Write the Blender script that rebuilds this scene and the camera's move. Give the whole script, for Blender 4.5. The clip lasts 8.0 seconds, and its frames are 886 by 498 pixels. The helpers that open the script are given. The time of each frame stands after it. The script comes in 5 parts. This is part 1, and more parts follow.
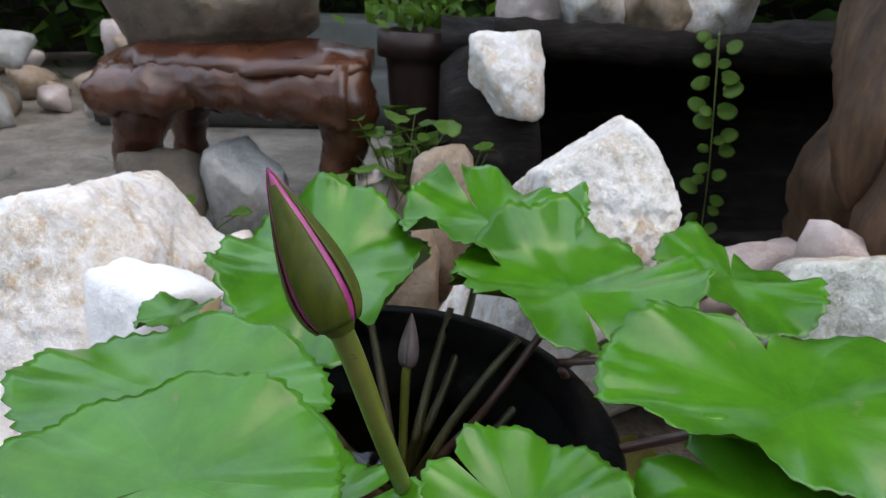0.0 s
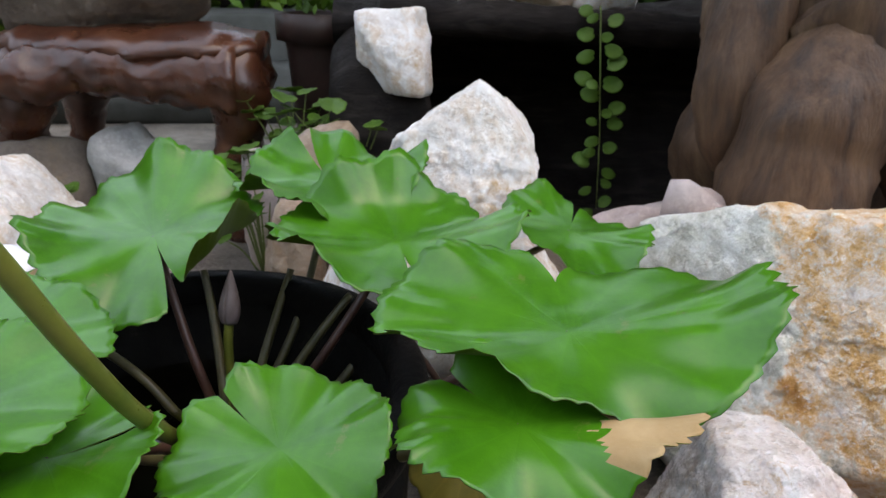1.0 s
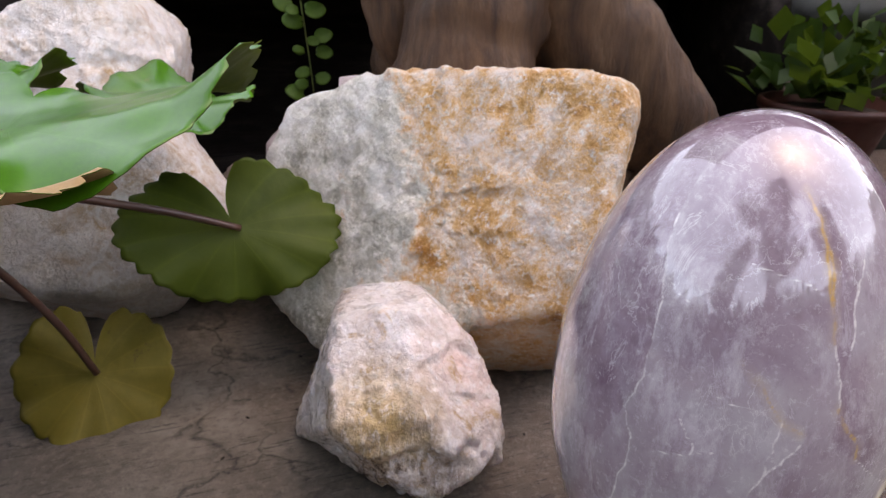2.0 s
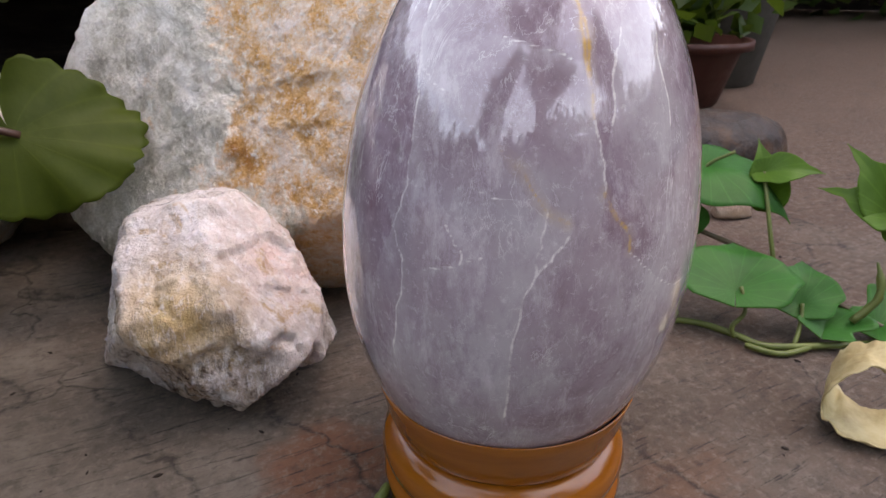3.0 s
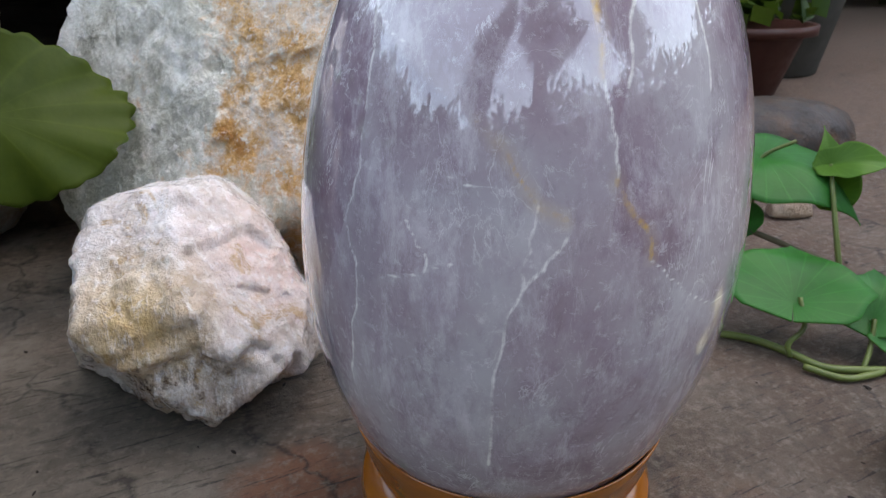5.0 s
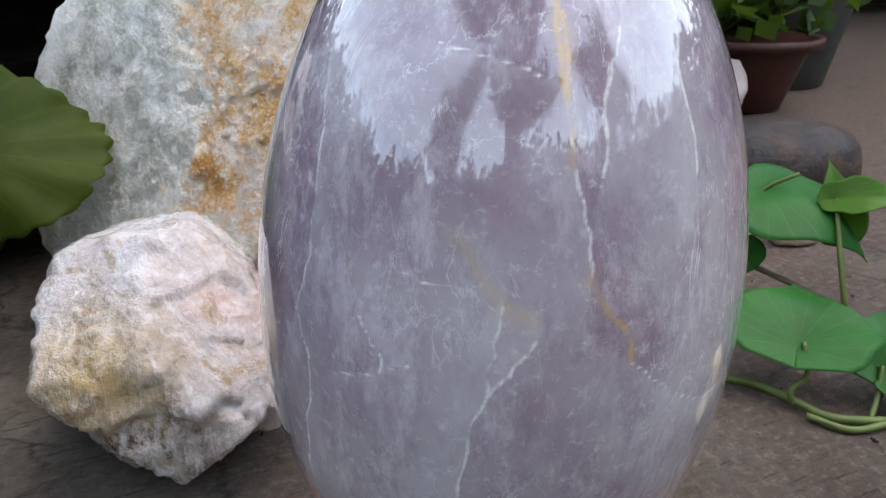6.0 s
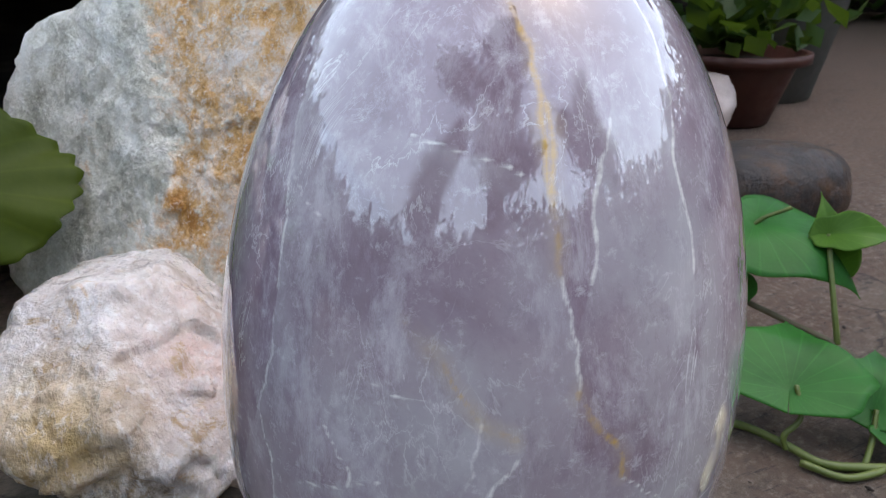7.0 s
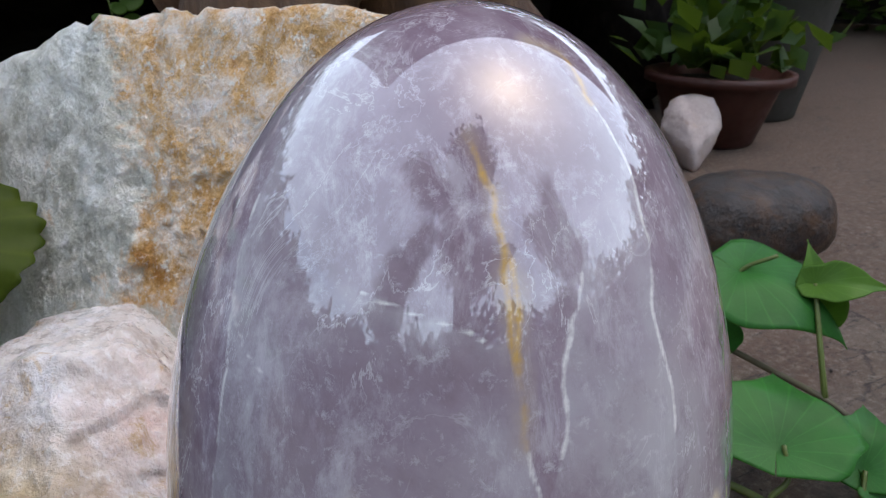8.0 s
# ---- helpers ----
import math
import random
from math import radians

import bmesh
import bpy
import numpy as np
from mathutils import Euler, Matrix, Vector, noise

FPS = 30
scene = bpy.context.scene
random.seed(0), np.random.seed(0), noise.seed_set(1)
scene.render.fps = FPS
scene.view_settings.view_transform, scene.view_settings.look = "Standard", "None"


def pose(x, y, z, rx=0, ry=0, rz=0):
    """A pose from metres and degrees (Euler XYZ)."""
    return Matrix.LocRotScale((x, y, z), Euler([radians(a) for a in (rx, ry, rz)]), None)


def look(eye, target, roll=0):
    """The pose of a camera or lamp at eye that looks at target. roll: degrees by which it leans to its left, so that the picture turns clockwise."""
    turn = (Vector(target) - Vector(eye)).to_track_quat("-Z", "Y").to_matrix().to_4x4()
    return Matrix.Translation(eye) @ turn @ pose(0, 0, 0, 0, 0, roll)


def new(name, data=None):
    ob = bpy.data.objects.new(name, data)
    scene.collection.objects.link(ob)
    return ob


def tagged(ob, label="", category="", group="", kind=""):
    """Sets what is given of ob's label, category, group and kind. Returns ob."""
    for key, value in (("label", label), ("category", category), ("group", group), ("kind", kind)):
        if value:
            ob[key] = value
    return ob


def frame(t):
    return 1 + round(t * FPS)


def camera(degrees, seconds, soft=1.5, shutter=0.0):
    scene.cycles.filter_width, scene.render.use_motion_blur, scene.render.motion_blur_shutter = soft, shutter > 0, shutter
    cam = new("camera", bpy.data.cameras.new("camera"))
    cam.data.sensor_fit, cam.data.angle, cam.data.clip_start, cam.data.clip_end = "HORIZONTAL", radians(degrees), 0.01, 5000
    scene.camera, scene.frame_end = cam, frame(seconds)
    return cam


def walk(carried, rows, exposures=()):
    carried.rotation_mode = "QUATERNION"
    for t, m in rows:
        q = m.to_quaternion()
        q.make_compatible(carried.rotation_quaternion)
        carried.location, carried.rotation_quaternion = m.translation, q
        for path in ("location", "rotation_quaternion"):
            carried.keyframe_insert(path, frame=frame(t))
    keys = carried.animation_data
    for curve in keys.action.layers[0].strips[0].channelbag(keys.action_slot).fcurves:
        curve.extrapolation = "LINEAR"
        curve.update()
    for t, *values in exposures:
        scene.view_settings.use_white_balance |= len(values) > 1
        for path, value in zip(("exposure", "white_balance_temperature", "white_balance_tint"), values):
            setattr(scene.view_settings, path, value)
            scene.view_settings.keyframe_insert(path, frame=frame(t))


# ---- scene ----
cam = camera(68.1, 8.0, soft=0.8)
cam.data.dof.use_dof, cam.data.dof.focus_distance, cam.data.dof.aperture_fstop = True, 0.15, 48.0
PATH = [
    (0, (-0.035, 0.025, 0.475), (0.007, 1.866, -0.306), 1.3),
    (0.5, (-0.003, 0.021, 0.475), (0.089, 1.861, -0.303), 1.1),
    (1, (0.066, 0.01, 0.441), (0.23, 1.847, -0.332), 0.8),
    (1.5, (0.155, -0.005, 0.385), (0.53, 1.805, -0.379), 0.4),
    (2, (0.238, -0.02, 0.329), (0.884, 1.713, -0.431), 0.6),
    (2.2, (0.254, -0.024, 0.313), (0.996, 1.669, -0.449), 1.2),
    (3.3, (0.304, -0.043, 0.242), (1.207, 1.552, -0.558), -0.1),
    (3.5, (0.309, -0.039, 0.237), (1.2, 1.564, -0.561), -0.5),
    (4, (0.317, -0.035, 0.223), (1.144, 1.596, -0.585), -0.6),
    (4.5, (0.327, -0.021, 0.227), (1.115, 1.628, -0.586), -0.5),
    (6, (0.361, 0.011, 0.249), (1.116, 1.683, -0.55), -0.7),
    (6.5, (0.366, 0.018, 0.253), (1.135, 1.684, -0.543), -0.5),
    (7, (0.373, 0.029, 0.264), (1.159, 1.688, -0.529), -0.2),
    (7.5, (0.382, 0.038, 0.275), (1.186, 1.692, -0.511), 0.0),
    (8, (0.389, 0.048, 0.286), (1.21, 1.696, -0.495), 0.2),
]
EXPOSURES = [(0.0, 2.55, 9000, 9), (1.0, 2.55, 9300, 11), (2.0, 2.55, 10200, 23), (3.5, 2.5, 10200, 19), (4.5, 2.55, 9000, 11), (6.0, 2.55, 8700, 10), (8.0, 2.2, 8700, 11)]
walk(cam, [(t, look(eye, target, roll)) for t, eye, target, roll in PATH], EXPOSURES)

# ---- light ----
SUN_AZ, SUN_EL = 110.0, 72.0      # degrees: where the soft sun stands, from +y clockwise, and its height
world = bpy.data.worlds.new("sky")
scene.world = world
world.use_nodes = True
wn = world.node_tree.nodes
sky = wn.new("ShaderNodeTexSky")
sky.sky_type, sky.sun_disc = "NISHITA", False
sky.sun_elevation, sky.sun_rotation = radians(SUN_EL), radians(SUN_AZ)
sky.air_density, sky.dust_density, sky.ozone_density = 1.0, 0.6, 1.0
world.node_tree.links.new(sky.outputs[0], wn["Background"].inputs[0])
wn["Background"].inputs[1].default_value = 0.15
sun_data = bpy.data.lights.new("sun", "SUN")
sun_data.energy, sun_data.angle, sun_data.color = 0.2, radians(168), (1.0, 1.0, 1.0)
sun = new("sun", sun_data)
sa, se = radians(SUN_AZ), radians(SUN_EL)
sun.matrix_world = look((math.sin(sa) * 9, math.cos(sa) * 9, math.tan(se) * 9), (0.3, 0.3, 0))

# ---- materials ----
def nodes_of(name):
    m = bpy.data.materials.new(name)
    m.use_nodes = True
    t = m.node_tree
    return m, t, t.nodes["Principled BSDF"]


def put(t, a, b):
    t.links.new(a, b)


def noise_tex(t, scale, detail=6, rough=0.6, distort=0.0, vec=None):
    n = t.nodes.new("ShaderNodeTexNoise")
    n.inputs["Scale"].default_value, n.inputs["Detail"].default_value = scale, detail
    n.inputs["Roughness"].default_value, n.inputs["Distortion"].default_value = rough, distort
    if vec is None:
        c = t.nodes.get("coords") or t.nodes.new("ShaderNodeTexCoord")
        c.name = "coords"
        vec = c.outputs["Object"]
    put(t, vec, n.inputs["Vector"])
    return n.outputs["Fac"]


def ramp(t, fac, stops):
    r = t.nodes.new("ShaderNodeValToRGB")
    e = r.color_ramp.elements
    while len(e) < len(stops):
        e.new(0.5)
    for k, (p, c) in zip(e, stops):
        k.position = p
        k.color = (*c, 1) if len(c) == 3 else c
    put(t, fac, r.inputs[0])
    return r.outputs[0]


def mix(t, fac, a, b, how="MIX"):
    m = t.nodes.new("ShaderNodeMix")
    m.data_type, m.blend_type = "RGBA", how
    if isinstance(fac, float):
        m.inputs[0].default_value = fac
    else:
        put(t, fac, m.inputs[0])
    for s, v in ((m.inputs[6], a), (m.inputs[7], b)):
        if isinstance(v, tuple):
            s.default_value = (*v, 1)
        else:
            put(t, v, s)
    return m.outputs[2]


def bump(t, p, height, strength, dist):
    b = t.nodes.new("ShaderNodeBump")
    b.inputs["Strength"].default_value, b.inputs["Distance"].default_value = strength, dist
    put(t, height, b.inputs["Height"])
    old = p.inputs["Normal"].links
    if old:
        put(t, old[0].from_socket, b.inputs["Normal"])
    put(t, b.outputs[0], p.inputs["Normal"])


BW = lambda lo, hi: [(lo, (0, 0, 0)), (hi, (1, 1, 1))]


def facets(t, p, size, strength, depth):
    """Broken crystal faces: flat cells, each tilted its own way."""
    c = t.nodes.get("coords")
    v = t.nodes.new("ShaderNodeTexVoronoi")
    v.inputs["Scale"].default_value = size
    put(t, c.outputs["Object"], v.inputs["Vector"])
    off = t.nodes.new("ShaderNodeVectorMath")
    off.operation = "SUBTRACT"
    put(t, c.outputs["Object"], off.inputs[0])
    put(t, v.outputs["Position"], off.inputs[1])
    tilt = t.nodes.new("ShaderNodeVectorMath")
    tilt.operation = "SUBTRACT"
    put(t, v.outputs["Color"], tilt.inputs[0])
    tilt.inputs[1].default_value = (0.5, 0.5, 0.5)
    dot = t.nodes.new("ShaderNodeVectorMath")
    dot.operation = "DOT_PRODUCT"
    put(t, off.outputs[0], dot.inputs[0])
    put(t, tilt.outputs[0], dot.inputs[1])
    k = t.nodes.new("ShaderNodeMath")
    k.operation = "MULTIPLY"
    put(t, dot.outputs["Value"], k.inputs[0])
    k.inputs[1].default_value = size
    bump(t, p, k.outputs[0], strength, depth)


def quartz(name, base, shade, stain, amount, rough=0.42, scale=1.0, dirt=0.0):
    """Rough milky quartz: pale crystal grain, iron stains in patches, fine broken relief."""
    m, t, p = nodes_of(name)
    col = ramp(t, noise_tex(t, 14 * scale, 8, 0.65), [(0.3, shade), (0.62, base)])
    patch = ramp(t, noise_tex(t, 9 * scale, 10, 0.72, 0.6), BW(0.62 - amount * 0.35, 0.74 - amount * 0.2))
    spots = ramp(t, noise_tex(t, 45 * scale, 8, 0.72, 0.6), BW(0.4, 0.6))
    both = mix(t, 1.0, patch, spots, "MULTIPLY")
    col = mix(t, both, col, stain)
    fleck = ramp(t, noise_tex(t, 150 * scale, 3, 0.8), BW(0.5, 0.72))
    col = mix(t, fleck, col, base)
    if dirt:
        col = mix(t, ramp(t, noise_tex(t, 26 * scale, 9, 0.75), BW(0.68 - dirt * 0.12, 0.74)), col, (0.1, 0.055, 0.03))
    put(t, col, p.inputs["Base Color"])
    p.inputs["Roughness"].default_value = rough
    p.inputs["Subsurface Weight"].default_value = 0.06
    p.inputs["Subsurface Radius"].default_value = (0.02, 0.016, 0.012)
    p.inputs["Subsurface Scale"].default_value = 0.4
    bump(t, p, noise_tex(t, 40 * scale, 8, 0.68), 0.8, 0.009)
    facets(t, p, 65 * scale, 0.6, 0.007)
    bump(t, p, noise_tex(t, 260 * scale, 5, 0.7), 0.6, 0.002)
    return m


Q_WHITE = quartz("white_quartz", (0.92, 0.89, 0.86), (0.66, 0.61, 0.57), (0.56, 0.37, 0.2), 0.65)


def pink_quartz():
    """Broken rose quartz: glassy white grain, a flesh-pink face, a honey-yellow lump, brown earth in the pits."""
    m, t, p = nodes_of("pink_quartz")
    col = ramp(t, noise_tex(t, 30, 9, 0.7, 0.3), [(0.33, (0.42, 0.34, 0.28)), (0.46, (0.62, 0.55, 0.51)), (0.62, (0.82, 0.78, 0.77))])
    c = t.nodes["coords"]

    def patch(at, radius, wobble, size, soft=0.35):
        far = t.nodes.new("ShaderNodeVectorMath")
        far.operation = "DISTANCE"
        put(t, c.outputs["Object"], far.inputs[0])
        far.inputs[1].default_value = at
        a = t.nodes.new("ShaderNodeMath")
        a.operation = "MULTIPLY_ADD"
        put(t, noise_tex(t, size, 6, 0.7), a.inputs[0])
        a.inputs[1].default_value = wobble
        put(t, far.outputs["Value"], a.inputs[2])
        edge = radius + wobble * 0.5
        return ramp(t, a.outputs[0], [(edge * (1 - soft), (1, 1, 1)), (edge, (0, 0, 0))])
    rosy = mix(t, 1.0, patch((0.02, -0.035, 0.03), 0.055, 0.03, 40, 0.7), ramp(t, noise_tex(t, 34, 6, 0.7), BW(0.35, 0.6)), "MULTIPLY")
    col = mix(t, mix(t, 0.75, (0, 0, 0), rosy), col, (0.72, 0.46, 0.39))
    honey = patch((-0.045, -0.055, 0.018), 0.046, 0.025, 45, 0.6)
    col = mix(t, mix(t, 0.85, (0, 0, 0), honey), col, (0.62, 0.41, 0.16))
    low = patch((-0.035, -0.05, -0.035), 0.065, 0.03, 50, 0.6)
    col = mix(t, mix(t, 0.75, (0, 0, 0), mix(t, 1.0, low, ramp(t, noise_tex(t, 55, 8, 0.75), BW(0.42, 0.56)), "MULTIPLY")), col, (0.3, 0.18, 0.08))
    pits = ramp(t, noise_tex(t, 42, 9, 0.75, 0.5), BW(0.57, 0.64))
    col = mix(t, mix(t, 0.75, (0, 0, 0), pits), col, (0.48, 0.3, 0.13))
    dirt = mix(t, 1.0, patch((-0.04, -0.045, -0.03), 0.07, 0.03, 30, 0.5), ramp(t, noise_tex(t, 70, 7, 0.75), BW(0.5, 0.6)), "MULTIPLY")
    col = mix(t, dirt, col, (0.07, 0.035, 0.018))
    mp = t.nodes.new("ShaderNodeMapping")
    mp.inputs["Rotation"].default_value = (0, radians(12), radians(20))
    mp.inputs["Scale"].default_value = (1, 1, 0.3)
    put(t, c.outputs["Object"], mp.inputs[0])
    fibre = noise_tex(t, 210, 5, 0.7, 0.2, mp.outputs[0])
    col = mix(t, mix(t, 0.55, (0, 0, 0), ramp(t, fibre, BW(0.52, 0.66))), col, (0.93, 0.91, 0.92))
    put(t, col, p.inputs["Base Color"])
    put(t, ramp(t, noise_tex(t, 120, 4, 0.7), [(0.4, (0.16, 0.16, 0.16)), (0.6, (0.5, 0.5, 0.5))]), p.inputs["Roughness"])
    p.inputs["Subsurface Weight"].default_value = 0.25
    p.inputs["Subsurface Radius"].default_value = (0.02, 0.014, 0.01)
    p.inputs["Subsurface Scale"].default_value = 0.4
    bump(t, p, noise_tex(t, 45, 5, 0.6), 0.8, 0.008)
    facets(t, p, 70, 0.6, 0.006)
    bump(t, p, fibre, 0.8, 0.0022)
    return m


Q_PINK = pink_quartz()
Q_GREY = quartz("grey_quartz", (0.5, 0.48, 0.45), (0.26, 0.245, 0.23), (0.3, 0.2, 0.12), 0.3)
Q_SNOW = quartz("snow_quartz", (0.93, 0.93, 0.93), (0.85, 0.84, 0.83), (0.8, 0.72, 0.6), 0.0)
Q_TAN = quartz("tan_stone", (0.42, 0.32, 0.24), (0.24, 0.16, 0.11), (0.3, 0.17, 0.08), 0.5)
Q_ROSE = quartz("rose_stone", (0.6, 0.5, 0.47), (0.38, 0.29, 0.27), (0.5, 0.33, 0.2), 0.3)
STONE_BROWN = quartz("brown_stone", (0.17, 0.13, 0.1), (0.08, 0.058, 0.045), (0.22, 0.14, 0.08), 0.4, 0.7)
STONE_DARK = quartz("dark_stone", (0.03, 0.025, 0.026), (0.014, 0.012, 0.012), (0.11, 0.052, 0.024), 0.75, 0.4)


def big_quartz():
    """The tilted boulder: grey-white flank on one side, honey-coloured iron stain over the broad face."""
    m, t, p = nodes_of("stained_quartz")
    base = ramp(t, noise_tex(t, 34, 10, 0.78), [(0.36, (0.38, 0.36, 0.28)), (0.48, (0.64, 0.62, 0.53)), (0.6, (0.84, 0.83, 0.77))])
    warm = ramp(t, noise_tex(t, 30, 12, 0.82, 0.2), [(0.37, (0.46, 0.19, 0.035)), (0.45, (0.74, 0.41, 0.15)), (0.52, (0.8, 0.58, 0.39)), (0.58, (0.86, 0.72, 0.62)), (0.66, (0.92, 0.85, 0.81))])
    c = t.nodes["coords"]
    sep = t.nodes.new("ShaderNodeSeparateXYZ")
    put(t, c.outputs["Object"], sep.inputs[0])
    add = t.nodes.new("ShaderNodeMath")
    add.operation = "MULTIPLY_ADD"
    put(t, noise_tex(t, 9, 7, 0.72), add.inputs[0])
    add.inputs[1].default_value = 0.36
    put(t, sep.outputs[0], add.inputs[2])
    col = mix(t, ramp(t, add.outputs[0], BW(0.098, 0.125)), base, warm)
    glint = ramp(t, noise_tex(t, 170, 3, 0.8), BW(0.52, 0.7))
    col = mix(t, glint, col, (0.88, 0.84, 0.78))
    put(t, col, p.inputs["Base Color"])
    p.inputs["Roughness"].default_value = 0.38
    p.inputs["Subsurface Weight"].default_value = 0.1
    p.inputs["Subsurface Radius"].default_value = (0.02, 0.015, 0.01)
    p.inputs["Subsurface Scale"].default_value = 0.4
    bump(t, p, noise_tex(t, 42, 7, 0.68), 1.0, 0.012)
    facets(t, p, 75, 0.9, 0.009)
    bump(t, p, noise_tex(t, 240, 5, 0.7), 0.7, 0.002)
    return m


Q_BIG = big_quartz()


def rose_egg():
    """Polished rose quartz: lilac and milky clouds, feathery streaks, iron stains along cracks, pale veils beside them, a clear wet gloss."""
    m, t, p = nodes_of("polished_rose_quartz")
    c = t.nodes.new("ShaderNodeTexCoord")
    c.name = "coords"

    def streak(turn, scale, size, detail=8, rough=0.7, distort=0.3):
        mp = t.nodes.new("ShaderNodeMapping")
        mp.inputs["Rotation"].default_value = [radians(a) for a in turn]
        mp.inputs["Scale"].default_value = scale
        put(t, c.outputs["Object"], mp.inputs[0])
        return noise_tex(t, size, detail, rough, distort, mp.outputs[0])

    def known(name):
        a = t.nodes.new("ShaderNodeAttribute")
        a.attribute_name = name
        return a.outputs["Fac"]

    def ragged(dist, size, amount):
        a = t.nodes.new("ShaderNodeMath")
        a.operation = "MULTIPLY_ADD"
        put(t, noise_tex(t, size, 6, 0.7), a.inputs[0])
        a.inputs[1].default_value = amount
        put(t, dist, a.inputs[2])
        b = t.nodes.new("ShaderNodeMath")
        b.operation = "SUBTRACT"
        put(t, a.outputs[0], b.inputs[0])
        b.inputs[1].default_value = amount * 0.5
        return b.outputs[0]

    col = ramp(t, noise_tex(t, 11, 8, 0.62, 0.3), [(0.36, (0.22, 0.145, 0.185)), (0.45, (0.325, 0.25, 0.295)), (0.54, (0.39, 0.345, 0.375)), (0.66, (0.475, 0.45, 0.47))])
    for turn, scale, size, lo, hi, amount, tone in (
            ((0, 38, 0), (1, 1, 0.4), 62, 0.52, 0.64, 0.38, (0.66, 0.62, 0.67)), ((20, -35, 30), (1, 0.6, 0.3), 90, 0.53, 0.63, 0.36, (0.7, 0.67, 0.71)),
            ((0, 35, 0), (1, 1, 0.5), 44, 0.54, 0.64, 0.55, (0.2, 0.12, 0.165)), ((10, 20, 60), (1, 1, 0.6), 150, 0.52, 0.66, 0.45, (0.22, 0.16, 0.2)),
            ((40, 0, 20), (1, 1, 1), 300, 0.55, 0.68, 0.4, (0.75, 0.73, 0.76))):
        col = mix(t, mix(t, amount, (0, 0, 0), ramp(t, streak(turn, scale, size, 10, 0.75), BW(lo, hi))), col, tone)
    # fine feathery fractures, only in drifts
    for turn, size, seed in (((0, 40, 0), 34, 16), ((30, -25, 40), 46, 21)):
        n = streak(turn, (1, 1, 0.45), size, 7, 0.62, 0.8)
        line = ramp(t, n, [(0.488, (0, 0, 0)), (0.499, (1, 1, 1)), (0.501, (1, 1, 1)), (0.504, (0, 0, 0))])
        drift = ramp(t, noise_tex(t, seed, 4, 0.6), BW(0.48, 0.62))
        col = mix(t, mix(t, 0.5, (0, 0, 0), mix(t, 1.0, line, drift, "MULTIPLY")), col, (0.82, 0.8, 0.82))
    # milky veils on one side of the cracks, then the cracks, then iron stains
    veil = mix(t, 1.0, ramp(t, known("veil"), BW(0.0, 1.0)), ramp(t, noise_tex(t, 70, 7, 0.7), [(0.3, (0.45, 0.45, 0.45)), (0.6, (1, 1, 1))]), "MULTIPLY")
    col = mix(t, mix(t, 0.42, (0, 0, 0), veil), col, (0.6, 0.59, 0.61))
    crack = ramp(t, ragged(known("milk"), 180, 0.09), [(0.0, (1, 1, 1)), (0.03, (0, 0, 0))])
    crack = mix(t, 1.0, crack, ramp(t, noise_tex(t, 60, 5, 0.7), BW(0.36, 0.52)), "MULTIPLY")
    col = mix(t, mix(t, 0.8, (0, 0, 0), crack), col, (0.86, 0.85, 0.82))
    halo = ramp(t, ragged(known("iron"), 90, 0.24), [(0.0, (1, 1, 1)), (0.16, (0, 0, 0))])
    halo = mix(t, 1.0, halo, ramp(t, noise_tex(t, 38, 5, 0.65), BW(0.34, 0.6)), "MULTIPLY")
    col = mix(t, mix(t, 0.42, (0, 0, 0), halo), col, (0.6, 0.47, 0.28))
    core = ramp(t, ragged(known("iron"), 130, 0.14), [(0.0, (1, 1, 1)), (0.05, (0, 0, 0))])
    core = mix(t, 1.0, core, ramp(t, noise_tex(t, 45, 4, 0.65), BW(0.4, 0.55)), "MULTIPLY")
    col = mix(t, mix(t, 0.85, (0, 0, 0), core), col, (0.62, 0.37, 0.1))
    put(t, col, p.inputs["Base Color"])
    p.inputs["Roughness"].default_value = 0.03
    p.inputs["IOR"].default_value = 1.6
    p.inputs["Subsurface Weight"].default_value = 0.15
    p.inputs["Subsurface Radius"].default_value = (0.02, 0.017, 0.02)
    p.inputs["Subsurface Scale"].default_value = 0.3
    p.inputs["Coat Weight"].default_value = 0.9
    p.inputs["Coat IOR"].default_value = 1.6
    p.inputs["Coat Roughness"].default_value = 0.004
    return m


EGG = rose_egg()


def plain(name, stops, scale, rough=0.5, relief=0.3, depth=0.002, fine=120, stretch=None, coat=0.0, spec=0.5):
    m, t, p = nodes_of(name)
    vec = None
    if stretch:
        c = t.nodes.new("ShaderNodeTexCoord")
        mp = t.nodes.new("ShaderNodeMapping")
        mp.inputs["Scale"].default_value = stretch
        put(t, c.outputs["Object"], mp.inputs[0])
        vec = mp.outputs[0]
    col = ramp(t, noise_tex(t, scale, 8, 0.65, 0.3, vec), stops)
    put(t, col, p.inputs["Base Color"])
    f = noise_tex(t, fine, 6, 0.65, 0.0, vec)
    bump(t, p, f, relief, depth)
    rr = ramp(t, noise_tex(t, scale * 2.3, 4), [(0.3, (rough * 0.75,) * 3), (0.7, (min(1, rough * 1.25),) * 3)])
    put(t, rr, p.inputs["Roughness"])
    p.inputs["Coat Weight"].default_value = coat
    p.inputs["Coat Roughness"].default_value = 0.15
    p.inputs["Specular IOR Level"].default_value = spec
    return m


